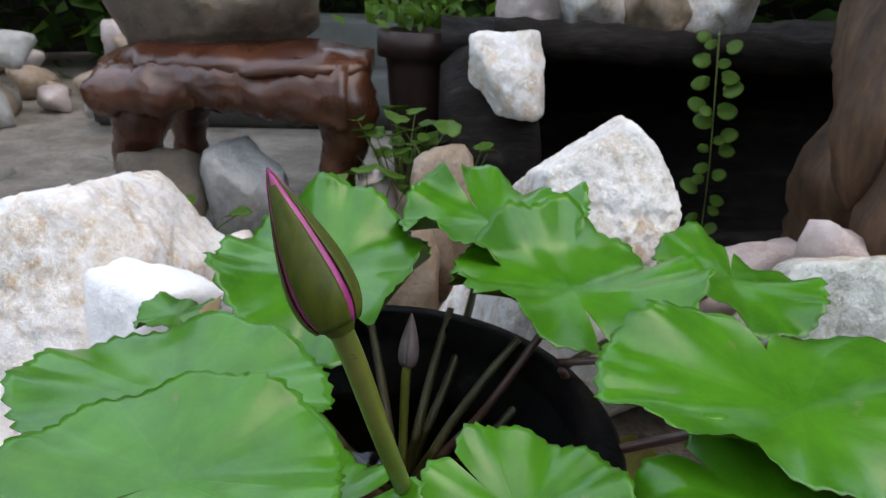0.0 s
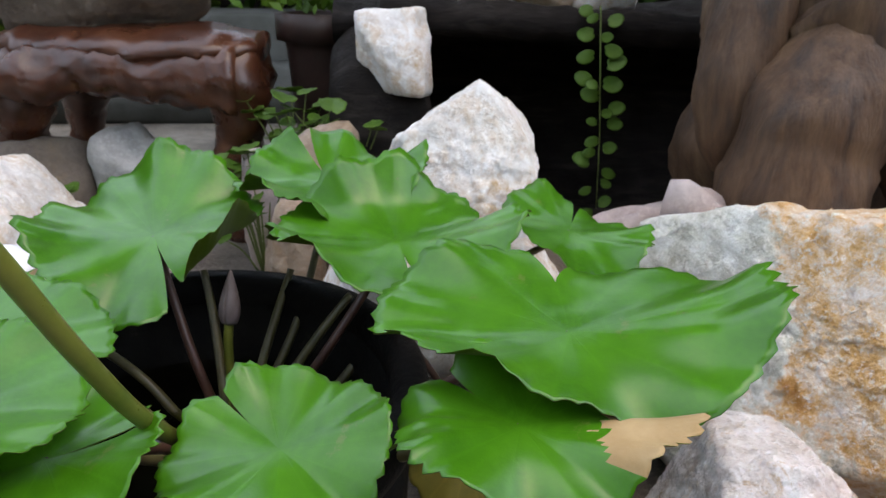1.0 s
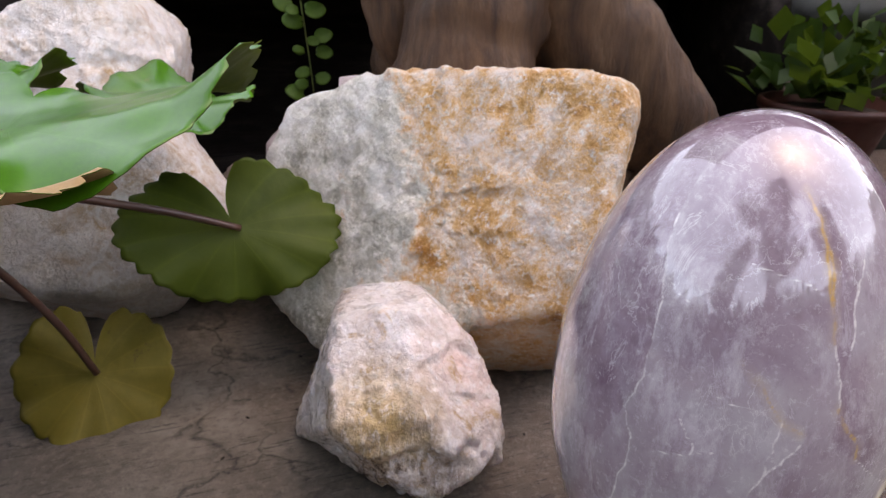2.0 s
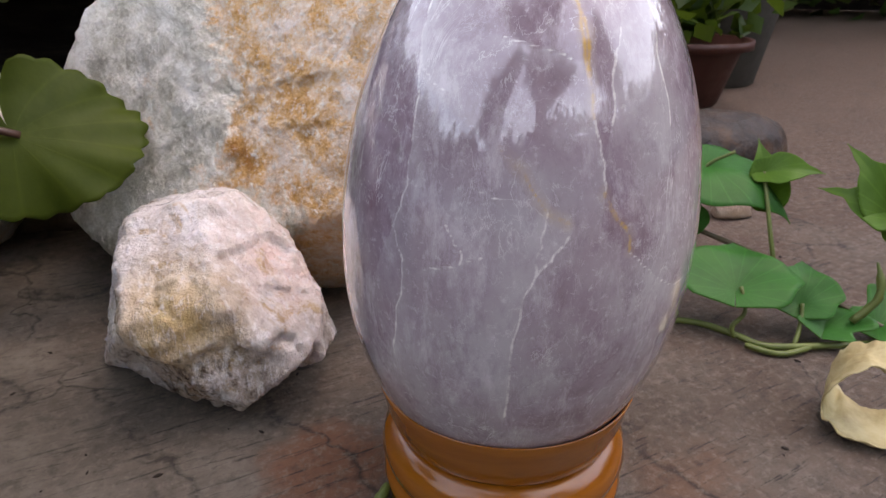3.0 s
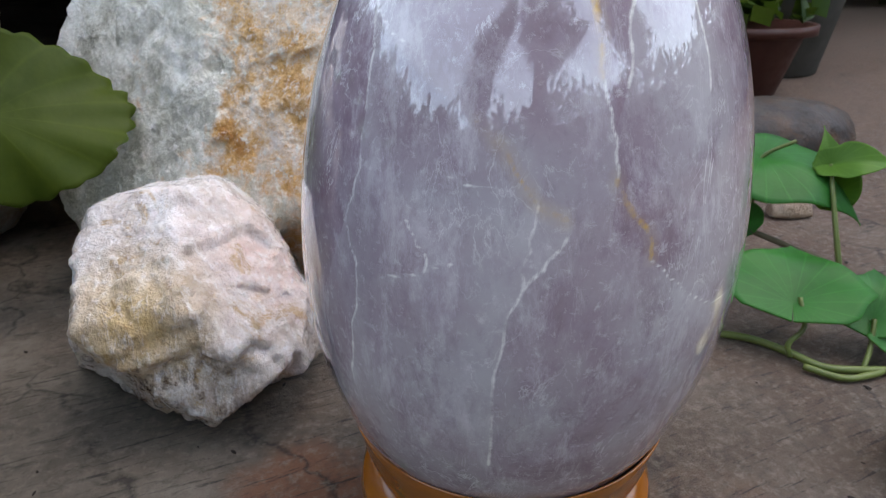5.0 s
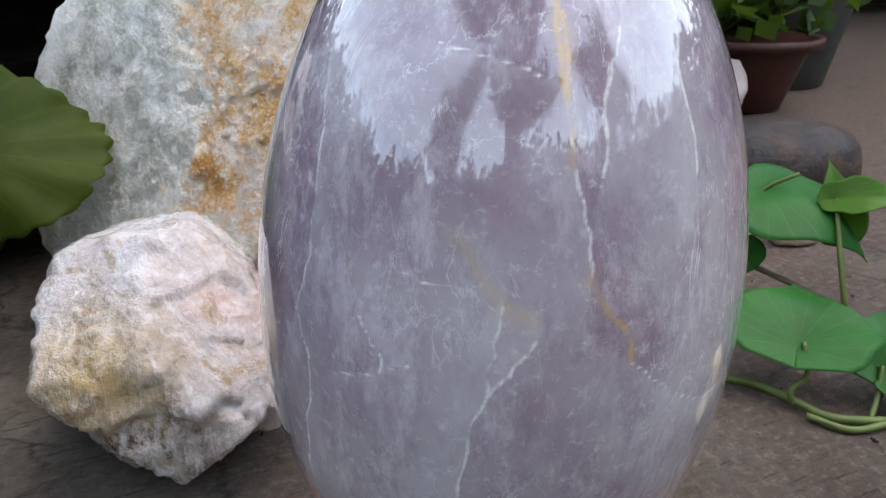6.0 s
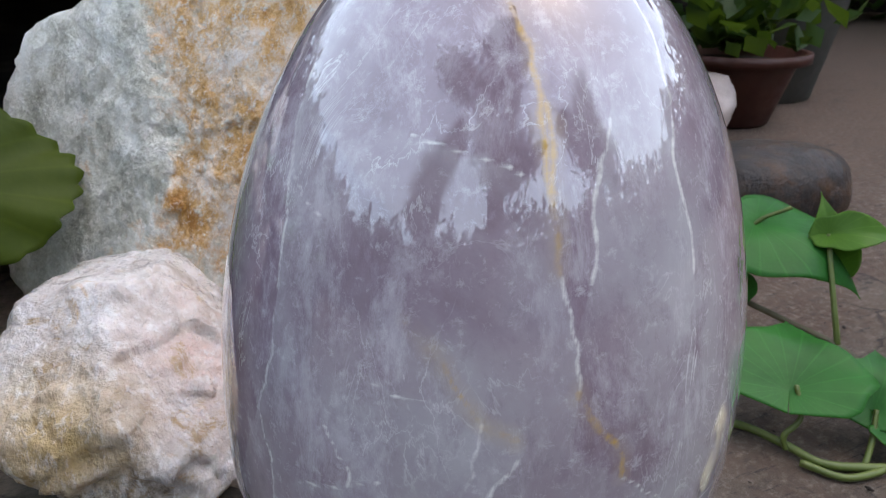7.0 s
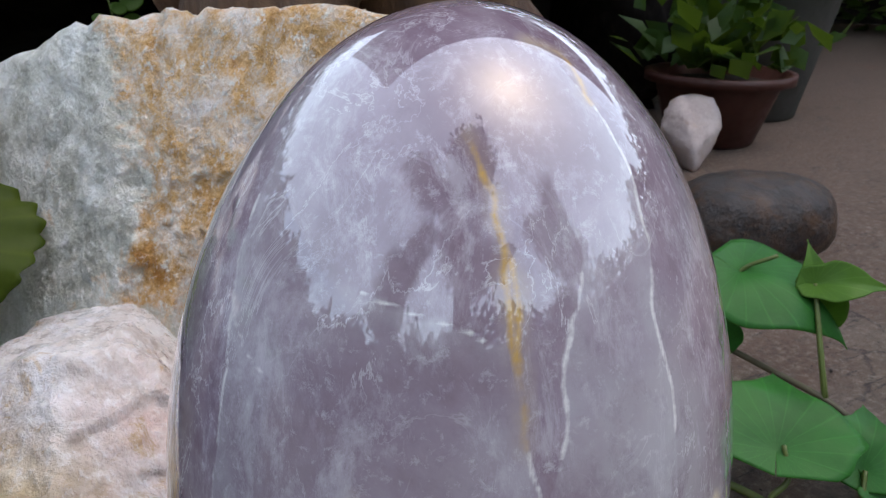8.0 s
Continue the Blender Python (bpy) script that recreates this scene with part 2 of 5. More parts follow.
def slab_material():
    """Weathered cement: grey with reddish earth stains, dark blotches, scratches."""
    m, t, p = nodes_of("weathered_cement")
    grey = ramp(t, noise_tex(t, 7, 9, 0.7), [(0.32, (0.085, 0.068, 0.053)), (0.5, (0.2, 0.168, 0.136)), (0.68, (0.34, 0.295, 0.245))])
    c = t.nodes["coords"]
    sep = t.nodes.new("ShaderNodeSeparateXYZ")
    put(t, c.outputs["Object"], sep.inputs[0])
    add = t.nodes.new("ShaderNodeMath")
    add.operation = "MULTIPLY_ADD"
    put(t, noise_tex(t, 5, 7, 0.7), add.inputs[0])
    add.inputs[1].default_value = 2.2
    put(t, sep.outputs[0], add.inputs[2])
    mapped = t.nodes.new("ShaderNodeMapRange")
    put(t, add.outputs[0], mapped.inputs["Value"])
    mapped.inputs["From Min"].default_value, mapped.inputs["From Max"].default_value = 1.35, 2.1
    # reddish earth on the right, its tone lowered to stand in for eave shade
    red = mix(t, noise_tex(t, 16, 8, 0.7), (0.085, 0.045, 0.03), (0.18, 0.115, 0.082))
    col = mix(t, ramp(t, mapped.outputs[0], BW(0.0, 1.0)), grey, red)
    rust = ramp(t, noise_tex(t, 4.5, 5, 0.6, 0.4), BW(0.62, 0.7))
    col = mix(t, mix(t, 0.6, (0, 0, 0), rust), col, (0.15, 0.07, 0.04))
    far = t.nodes.new("ShaderNodeVectorMath")
    far.operation = "DISTANCE"
    put(t, c.outputs["Object"], far.inputs[0])
    far.inputs[1].default_value = (0.378, 0.242, 0)
    ragged = t.nodes.new("ShaderNodeMath")
    ragged.operation = "MULTIPLY_ADD"
    put(t, noise_tex(t, 38, 6, 0.65), ragged.inputs[0])
    ragged.inputs[1].default_value = 0.045
    put(t, far.outputs["Value"], ragged.inputs[2])
    patch = ramp(t, ragged.outputs[0], [(0.047, (1, 1, 1)), (0.066, (0, 0, 0))])
    col = mix(t, mix(t, 0.8, (0, 0, 0), patch), col, (0.28, 0.11, 0.055))
    far2 = t.nodes.new("ShaderNodeVectorMath")
    far2.operation = "DISTANCE"
    put(t, c.outputs["Object"], far2.inputs[0])
    far2.inputs[1].default_value = (0.545, 0.13, 0)
    ragged2 = t.nodes.new("ShaderNodeMath")
    ragged2.operation = "MULTIPLY_ADD"
    put(t, noise_tex(t, 24, 7, 0.7), ragged2.inputs[0])
    ragged2.inputs[1].default_value = 0.11
    put(t, far2.outputs["Value"], ragged2.inputs[2])
    patch2 = ramp(t, ragged2.outputs[0], [(0.06, (1, 1, 1)), (0.1, (0, 0, 0))])
    col = mix(t, mix(t, 0.6, (0, 0, 0), patch2), col, (0.24, 0.11, 0.06))
    spots = ramp(t, noise_tex(t, 95, 7, 0.78), BW(0.5, 0.63))
    col = mix(t, mix(t, 0.5, (0, 0, 0), spots), col, (0.06, 0.048, 0.04))
    mp = t.nodes.new("ShaderNodeMapping")
    mp.inputs["Rotation"].default_value = (0, 0, radians(52))
    mp.inputs["Scale"].default_value = (1, 14, 1)
    put(t, c.outputs["Object"], mp.inputs[0])
    scratch = ramp(t, noise_tex(t, 22, 7, 0.75, 0.2, mp.outputs[0]), BW(0.56, 0.62))
    col = mix(t, mix(t, 0.8, (0, 0, 0), scratch), col, (0.025, 0.021, 0.018))
    cv = t.nodes.new("ShaderNodeTexVoronoi")
    cv.feature = "DISTANCE_TO_EDGE"
    cv.inputs["Scale"].default_value = 7
    cw = t.nodes.new("ShaderNodeVectorMath")
    cw.operation = "MULTIPLY_ADD"
    cn = t.nodes.new("ShaderNodeTexNoise")
    cn.inputs["Scale"].default_value, cn.inputs["Detail"].default_value = 14, 8
    put(t, c.outputs["Object"], cn.inputs["Vector"])
    put(t, cn.outputs["Color"], cw.inputs[0])
    cw.inputs[1].default_value = (0.12, 0.12, 0)
    put(t, c.outputs["Object"], cw.inputs[2])
    put(t, cw.outputs[0], cv.inputs["Vector"])
    crack = ramp(t, cv.outputs["Distance"], [(0.0, (1, 1, 1)), (0.018, (0, 0, 0))])
    crack = mix(t, 1.0, crack, ramp(t, noise_tex(t, 6, 3), BW(0.5, 0.56)), "MULTIPLY")
    col = mix(t, mix(t, 0.75, (0, 0, 0), crack), col, (0.015, 0.012, 0.01))
    chalk = ramp(t, noise_tex(t, 140, 8, 0.8), BW(0.5, 0.64))
    col = mix(t, mix(t, 0.6, (0, 0, 0), chalk), col, (0.34, 0.29, 0.24))
    put(t, col, p.inputs["Base Color"])
    p.inputs["Roughness"].default_value = 0.62
    bump(t, p, noise_tex(t, 45, 12, 0.8), 1.0, 0.006)
    bump(t, p, noise_tex(t, 300, 4, 0.7), 0.4, 0.0008)
    return m


SLAB = slab_material()
STAND = plain("varnished_wood", [(0.3, (0.23, 0.062, 0.005)), (0.7, (0.34, 0.105, 0.01))], 18, 0.2, 0.1, 0.0006, 90, (1, 1, 6), coat=0.3)
ROOTWOOD = plain("oiled_root_wood", [(0.3, (0.018, 0.006, 0.003)), (0.5, (0.065, 0.019, 0.009)), (0.7, (0.14, 0.05, 0.022))], 9, 0.3, 0.3, 0.004, 40, coat=0.08)
DRIFT = plain("dry_driftwood", [(0.3, (0.016, 0.007, 0.003)), (0.5, (0.07, 0.032, 0.014)), (0.7, (0.14, 0.076, 0.038))], 12, 0.65, 0.6, 0.006, 45, (3, 3, 0.6))
LOGWOOD = plain("rotten_dark_wood", [(0.3, (0.006, 0.0045, 0.004)), (0.55, (0.015, 0.0115, 0.01)), (0.75, (0.045, 0.0375, 0.0325))], 10, 0.75, 0.6, 0.006, 60, (0.5, 3, 3), spec=0.12)
POT = plain("dark_wet_cement", [(0.4, (0.004, 0.0035, 0.0035)), (0.6, (0.011, 0.01, 0.009)), (0.78, (0.05, 0.045, 0.04))], 11, 0.5, 0.5, 0.003, 80, spec=0.06)
TERRA = plain("terracotta", [(0.3, (0.045, 0.009, 0.005)), (0.7, (0.066, 0.015, 0.008))], 14, 0.55, 0.2, 0.001, 90)
PLASTIC = plain("dark_plastic", [(0.3, (0.03, 0.015, 0.012)), (0.7, (0.06, 0.028, 0.022))], 14, 0.45, 0.2, 0.001, 90)
GREYPOT = plain("mossy_grey_cement", [(0.3, (0.035, 0.035, 0.026)), (0.7, (0.1, 0.1, 0.09))], 5, 0.8, 0.4, 0.003, 60)
SOIL = plain("soil", [(0.3, (0.015, 0.01, 0.008)), (0.7, (0.05, 0.035, 0.025))], 30, 0.9, 0.8, 0.006, 120)
STEM = plain("lily_stem", [(0.3, (0.075, 0.0975, 0.015)), (0.7, (0.15, 0.15, 0.02625))], 40, 0.35, 0.15, 0.0005, 200)
STEM_DARK = plain("dark_stem", [(0.3, (0.05, 0.022, 0.016)), (0.7, (0.1, 0.045, 0.03))], 40, 0.4, 0.15, 0.0005, 200)
STEM_WET = plain("sunken_stem", [(0.3, (0.051, 0.0459, 0.01836)), (0.7, (0.1224, 0.102, 0.0408))], 40, 0.4, 0.15, 0.0005, 200)
VINE = plain("vine_stem", [(0.3, (0.07, 0.105, 0.021)), (0.7, (0.133, 0.175, 0.042))], 40, 0.45, 0.15, 0.0005, 200)
VINE_OLD = plain("old_vine_stem", [(0.3, (0.06, 0.05, 0.022)), (0.7, (0.12, 0.102, 0.054))], 40, 0.55, 0.2, 0.0005, 200)
BUD_GREEN = plain("bud_sepal", [(0.3, (0.03, 0.045, 0.004)), (0.6, (0.055, 0.065, 0.007)), (0.8, (0.08, 0.06, 0.01))], 60, 0.4, 0.2, 0.0004, 400, (4, 4, 0.6), spec=0.2)
BUD_PINK = plain("bud_petal", [(0.3, (0.21, 0.0105, 0.084)), (0.7, (0.35, 0.035, 0.175))], 50, 0.4, 0.1, 0.0004, 300)
BUD_GREY = plain("young_bud", [(0.3, (0.07, 0.055, 0.05)), (0.7, (0.16, 0.12, 0.12))], 60, 0.5, 0.1, 0.0004, 300)
DEAD = plain("withered_leaf", [(0.3, (0.288, 0.168, 0.064)), (0.7, (0.416, 0.28, 0.136))], 30, 0.7, 0.4, 0.001, 160)
DRY = plain("dried_leaf", [(0.3, (0.3, 0.22, 0.09)), (0.5, (0.5, 0.42, 0.22)), (0.75, (0.62, 0.56, 0.34))], 35, 0.6, 0.5, 0.0015, 110)


def leaf_material(name, dark, light, rough, vein=0.25, through_light=0.2, blot=None, wax=0.0, spec=0.25):
    """A leaf by its own map: u round the leaf, v from the middle outwards; rays of veins, patchy wax."""
    m, t, p = nodes_of(name)
    uv = t.nodes.new("ShaderNodeUVMap")
    sep = t.nodes.new("ShaderNodeSeparateXYZ")
    put(t, uv.outputs[0], sep.inputs[0])
    wave = t.nodes.new("ShaderNodeMath")
    wave.operation = "PINGPONG"
    k = t.nodes.new("ShaderNodeMath")
    k.operation = "MULTIPLY"
    put(t, sep.outputs[0], k.inputs[0])
    k.inputs[1].default_value = 13
    put(t, k.outputs[0], wave.inputs[0])
    wave.inputs[1].default_value = 0.5
    ray = ramp(t, wave.outputs[0], [(0.0, (1, 1, 1)), (0.09, (0, 0, 0))])
    col = ramp(t, noise_tex(t, 22, 7, 0.6), [(0.3, dark), (0.7, light)])
    fine = noise_tex(t, 160, 5, 0.65)
    col = mix(t, mix(t, 0.35, (0, 0, 0), ramp(t, fine, BW(0.45, 0.75))), col, tuple(c * 1.15 for c in light))
    col = mix(t, mix(t, vein, (0, 0, 0), ray), col, tuple(min(1, c * 1.7) for c in light))
    if blot:
        spots = ramp(t, noise_tex(t, 55, 5, 0.7), BW(0.64, 0.7))
        col = mix(t, spots, col, blot)
    put(t, col, p.inputs["Base Color"])
    p.inputs["Roughness"].default_value = rough
    p.inputs["Specular IOR Level"].default_value = spec
    p.inputs["Coat Weight"].default_value = wax
    p.inputs["Coat Roughness"].default_value = 0.28
    bump(t, p, ray, 0.12, 0.0006)
    bump(t, p, noise_tex(t, 45, 5, 0.6), 0.3, 0.002)
    bump(t, p, noise_tex(t, 12, 2, 0.5), 0.6, 0.014)
    tr = t.nodes.new("ShaderNodeBsdfTranslucent")
    put(t, mix(t, 0.5, col, (0.25, 0.42, 0.03)), tr.inputs["Color"])
    ms = t.nodes.new("ShaderNodeMixShader")
    ms.inputs[0].default_value = through_light
    out = t.nodes["Material Output"]
    put(t, p.outputs[0], ms.inputs[1])
    put(t, tr.outputs[0], ms.inputs[2])
    put(t, ms.outputs[0], out.inputs["Surface"])
    return m


LILY = leaf_material("lily_leaf_top", (0.02, 0.125, 0.005), (0.056, 0.235, 0.012), 0.25, 0.08, blot=(0.1, 0.19, 0.03), wax=0.35, spec=0.35)
LILY_UNDER = leaf_material("lily_leaf_underside", (0.04, 0.068, 0.005), (0.07, 0.1, 0.009), 0.55, 0.2, 0.2)
LILY_OLD = leaf_material("lily_leaf_yellowed", (0.15, 0.125, 0.02), (0.24, 0.19, 0.036), 0.55, 0.15, 0.2, blot=(0.14, 0.09, 0.03))
IVY = leaf_material("vine_leaf", (0.01, 0.1, 0.016), (0.024, 0.17, 0.028), 0.45, 0.3, 0.2)
IVY_LIGHT = leaf_material("young_vine_leaf", (0.051, 0.145, 0.017), (0.085, 0.212, 0.0255), 0.45, 0.3, 0.3)
CREEPER = leaf_material("creeper_leaf", (0.042, 0.105, 0.014), (0.091, 0.182, 0.028), 0.45, 0.1, 0.25)
FOLIAGE = leaf_material("tree_foliage", (0.014, 0.042, 0.0084), (0.0315, 0.07, 0.014), 0.5, 0.0, 0.2)


def water_material():
    m, t, p = nodes_of("dark_water")
    p.inputs["Base Color"].default_value = (0.4, 0.45, 0.3, 1)
    p.inputs["Roughness"].default_value = 0.02
    p.inputs["IOR"].default_value = 1.33
    p.inputs["Transmission Weight"].default_value = 1.0
    p.inputs["Specular IOR Level"].default_value = 0.25
    bump(t, p, noise_tex(t, 30, 3, 0.5), 0.15, 0.002)
    return m


WATER = water_material()


# ---- builders ----
def part(name, bm, material, parent=None, label="", at=(0, 0, 0)):
    """Links a bmesh, given in world places, as one mesh object under a thing."""
    me = bpy.data.meshes.new(name)
    bmesh.ops.translate(bm, verts=bm.verts, vec=-Vector(at))
    bm.to_mesh(me)
    bm.free()
    for m in (material if isinstance(material, (list, tuple)) else [material]):
        me.materials.append(m)
    for f in me.polygons:
        f.use_smooth = True
    ob = new(name, me)
    if parent is not None:
        ob.parent = parent
        base = parent.get("place", (0, 0, 0))
        ob.location = Vector(at) - Vector(base)
        ob["place"] = list(at)
    else:
        ob.location = at
        ob["place"] = list(at)
    return tagged(ob, label)


def thing(name, at, label, category, group=""):
    ob = new(name)
    ob.location = at
    ob["place"] = list(at)
    ob.empty_display_size = 0.02
    return tagged(ob, label, category, group)


def smoothed(points, n=8):
    """A soft line through the points (Catmull-Rom)."""
    p = [Vector(q) for q in points]
    p = [p[0] * 2 - p[1]] + p + [p[-1] * 2 - p[-2]]
    out = []
    for i in range(1, len(p) - 2):
        for k in range(n):
            s = k / n
            a, b, c, d = p[i - 1:i + 3]
            out.append(0.5 * (2 * b + (c - a) * s + (2 * a - 5 * b + 4 * c - d) * s * s + (3 * b - a - 3 * c + d) * s ** 3))
    return out + [p[-2]]


def tube(points, radii, sides=10, n=8, knob=0.0, seed=0, flat=1.0, side=(0.31, 0.87, 0.38)):
    """A bent, tapered, closed tube; knob makes it lumpy."""
    line = smoothed(points, n)
    bm = bmesh.new()
    rings = []
    side = Vector(side)
    for i, c in enumerate(line):
        d = (line[min(i + 1, len(line) - 1)] - line[max(i - 1, 0)]).normalized()
        u = (side - d * side.dot(d)).normalized()
        v = d.cross(u)
        side = u
        s = i / (len(line) - 1) * (len(radii) - 1)
        k = min(int(s), len(radii) - 2)
        r = radii[k] * (1 - s + k) + radii[k + 1] * (s - k)
        ring = []
        for j in range(sides):
            a = 2 * math.pi * j / sides
            w = u * math.cos(a) + v * math.sin(a) * flat
            q = c + w * r
            if knob:
                q += w * r * knob * (noise.fractal(q * (1.2 / max(radii)) + Vector((seed, 0, 0)), 0.8, 2, 5))
            ring.append(bm.verts.new(q))
        rings.append(ring)
    for a, b in zip(rings, rings[1:]):
        for j in range(sides):
            bm.faces.new((a[j], a[(j + 1) % sides], b[(j + 1) % sides], b[j]))
    bm.faces.new(rings[0][::-1])
    bm.faces.new(rings[-1])
    bmesh.ops.recalc_face_normals(bm, faces=bm.faces)
    return bm


def lathe(profile, centre, sides=64, lean=(0, 0), squash=1.0):
    """A turned body: profile is (radius, height) from below upwards."""
    bm = bmesh.new()
    rings = []
    for r, z in profile:
        cx, cy = centre[0] + lean[0] * z, centre[1] + lean[1] * z
        if r < 1e-5:
            rings.append([bm.verts.new((cx, cy, centre[2] + z))])
        else:
            rings.append([bm.verts.new((cx + r * math.cos(2 * math.pi * j / sides), cy + squash * r * math.sin(2 * math.pi * j / sides), centre[2] + z)) for j in range(sides)])
    for a, b in zip(rings, rings[1:]):
        for j in range(sides):
            k = (j + 1) % sides
            if len(a) == 1 and len(b) > 1:
                bm.faces.new((a[0], b[k], b[j]))
            elif len(b) == 1 and len(a) > 1:
                bm.faces.new((a[j], a[k], b[0]))
            elif len(a) > 1:
                bm.faces.new((a[j], a[k], b[k], b[j]))
    bmesh.ops.recalc_face_normals(bm, faces=bm.faces)
    return bm


def rock(name, centre, planes, material, label, seed, sub=5, sharp=16, lumps=0.03, chips=0.25, chip_size=0.03, group="", ledge=None, grain=0.0):
    """A broken stone: planes (point, normal) in the world bound it; corners rounded, faces chipped."""
    c = Vector(centre)
    cut = []
    for q, n in planes:
        n = Vector(n).normalized()
        cut.append((n, max(0.004, (Vector(q) - c).dot(n))))
    span = sum(d for _, d in cut) / len(cut)
    bm = bmesh.new()
    bmesh.ops.create_icosphere(bm, subdivisions=sub, radius=1)
    off = Vector((seed * 3.7, seed * 1.3, seed * 2.1))
    for v in bm.verts:
        d = v.co.normalized()
        total = sum(max(0.0, d.dot(n) / far) ** sharp for n, far in cut)
        r = total ** (-1 / sharp)
        p = d * r
        q = p / span + off
        r *= 1 + lumps * noise.fractal(q * 1.1, 0.9, 2.1, 6) * 1.5
        far, near = noise.voronoi((p + off * span) / chip_size)
        tilt = noise.cell_vector(near[0] * 57.3) - Vector((0.5, 0.5, 0.5))
        w = (p + off * span) / chip_size - near[0]
        r += chips * chip_size * tilt.dot(w) * 0.6
        far2, near2 = noise.voronoi((p + off * span) / (chip_size * 0.36))
        tilt2 = noise.cell_vector(near2[0] * 91.7) - Vector((0.5, 0.5, 0.5))
        r += chips * chip_size * 0.25 * tilt2.dot((p + off * span) / (chip_size * 0.36) - near2[0])
        if ledge:
            # a raised layer that ends in a ragged step
            q0, n0, high, width = ledge
            over = (p + c - Vector(q0)).dot(Vector(n0)) + 0.018 * noise.fractal((p + off) * 30, 0.8, 2, 5)
            r += high * min(1.0, max(0.0, over / width))
        if grain:
            r += grain * noise.fractal((p + off) * 160, 0.7, 2, 4)
        v.co = d * r
    bmesh.ops.translate(bm, verts=bm.verts, vec=c)
    ob = part(name, bm, material, None, label, centre)
    return tagged(ob, label, "rock", group)


def boulder(centre, size, yaw, material, label, seed, sub=4, name="rock", group="", n=9, flat=0.0, lumps=0.05, chips=0.3):
    """A loose stone of about that size, its facets drawn by the seed."""
    rnd = random.Random(seed)
    turn = Euler((0, 0, radians(yaw))).to_matrix()
    planes = []
    for k in range(n):
        a, h = 2 * math.pi * (k + rnd.uniform(-0.3, 0.3)) / n * 2, rnd.uniform(-0.75, 0.95)
        d = Vector((math.cos(a) * math.sqrt(1 - h * h), math.sin(a) * math.sqrt(1 - h * h), h))
        reach = rnd.uniform(0.72, 1.0)
        q = Vector((d.x * size[0], d.y * size[1], d.z * size[2])) * reach
        nn = Vector((d.x / size[0], d.y / size[1], d.z / size[2]))
        planes.append((Vector(centre) + turn @ q, turn @ nn))
    for d in ((1, 0, 0), (-1, 0, 0), (0, 1, 0), (0, -1, 0), (0, 0, 1), (0, 0, -1)):
        q = Vector((d[0] * size[0], d[1] * size[1], d[2] * size[2]))
        planes.append((Vector(centre) + turn @ q, turn @ Vector(d)))
    return rock(name, centre, planes, material, label, seed, sub, 22 if n else 2.6, lumps, chips, max(size) * 0.3, group=group)


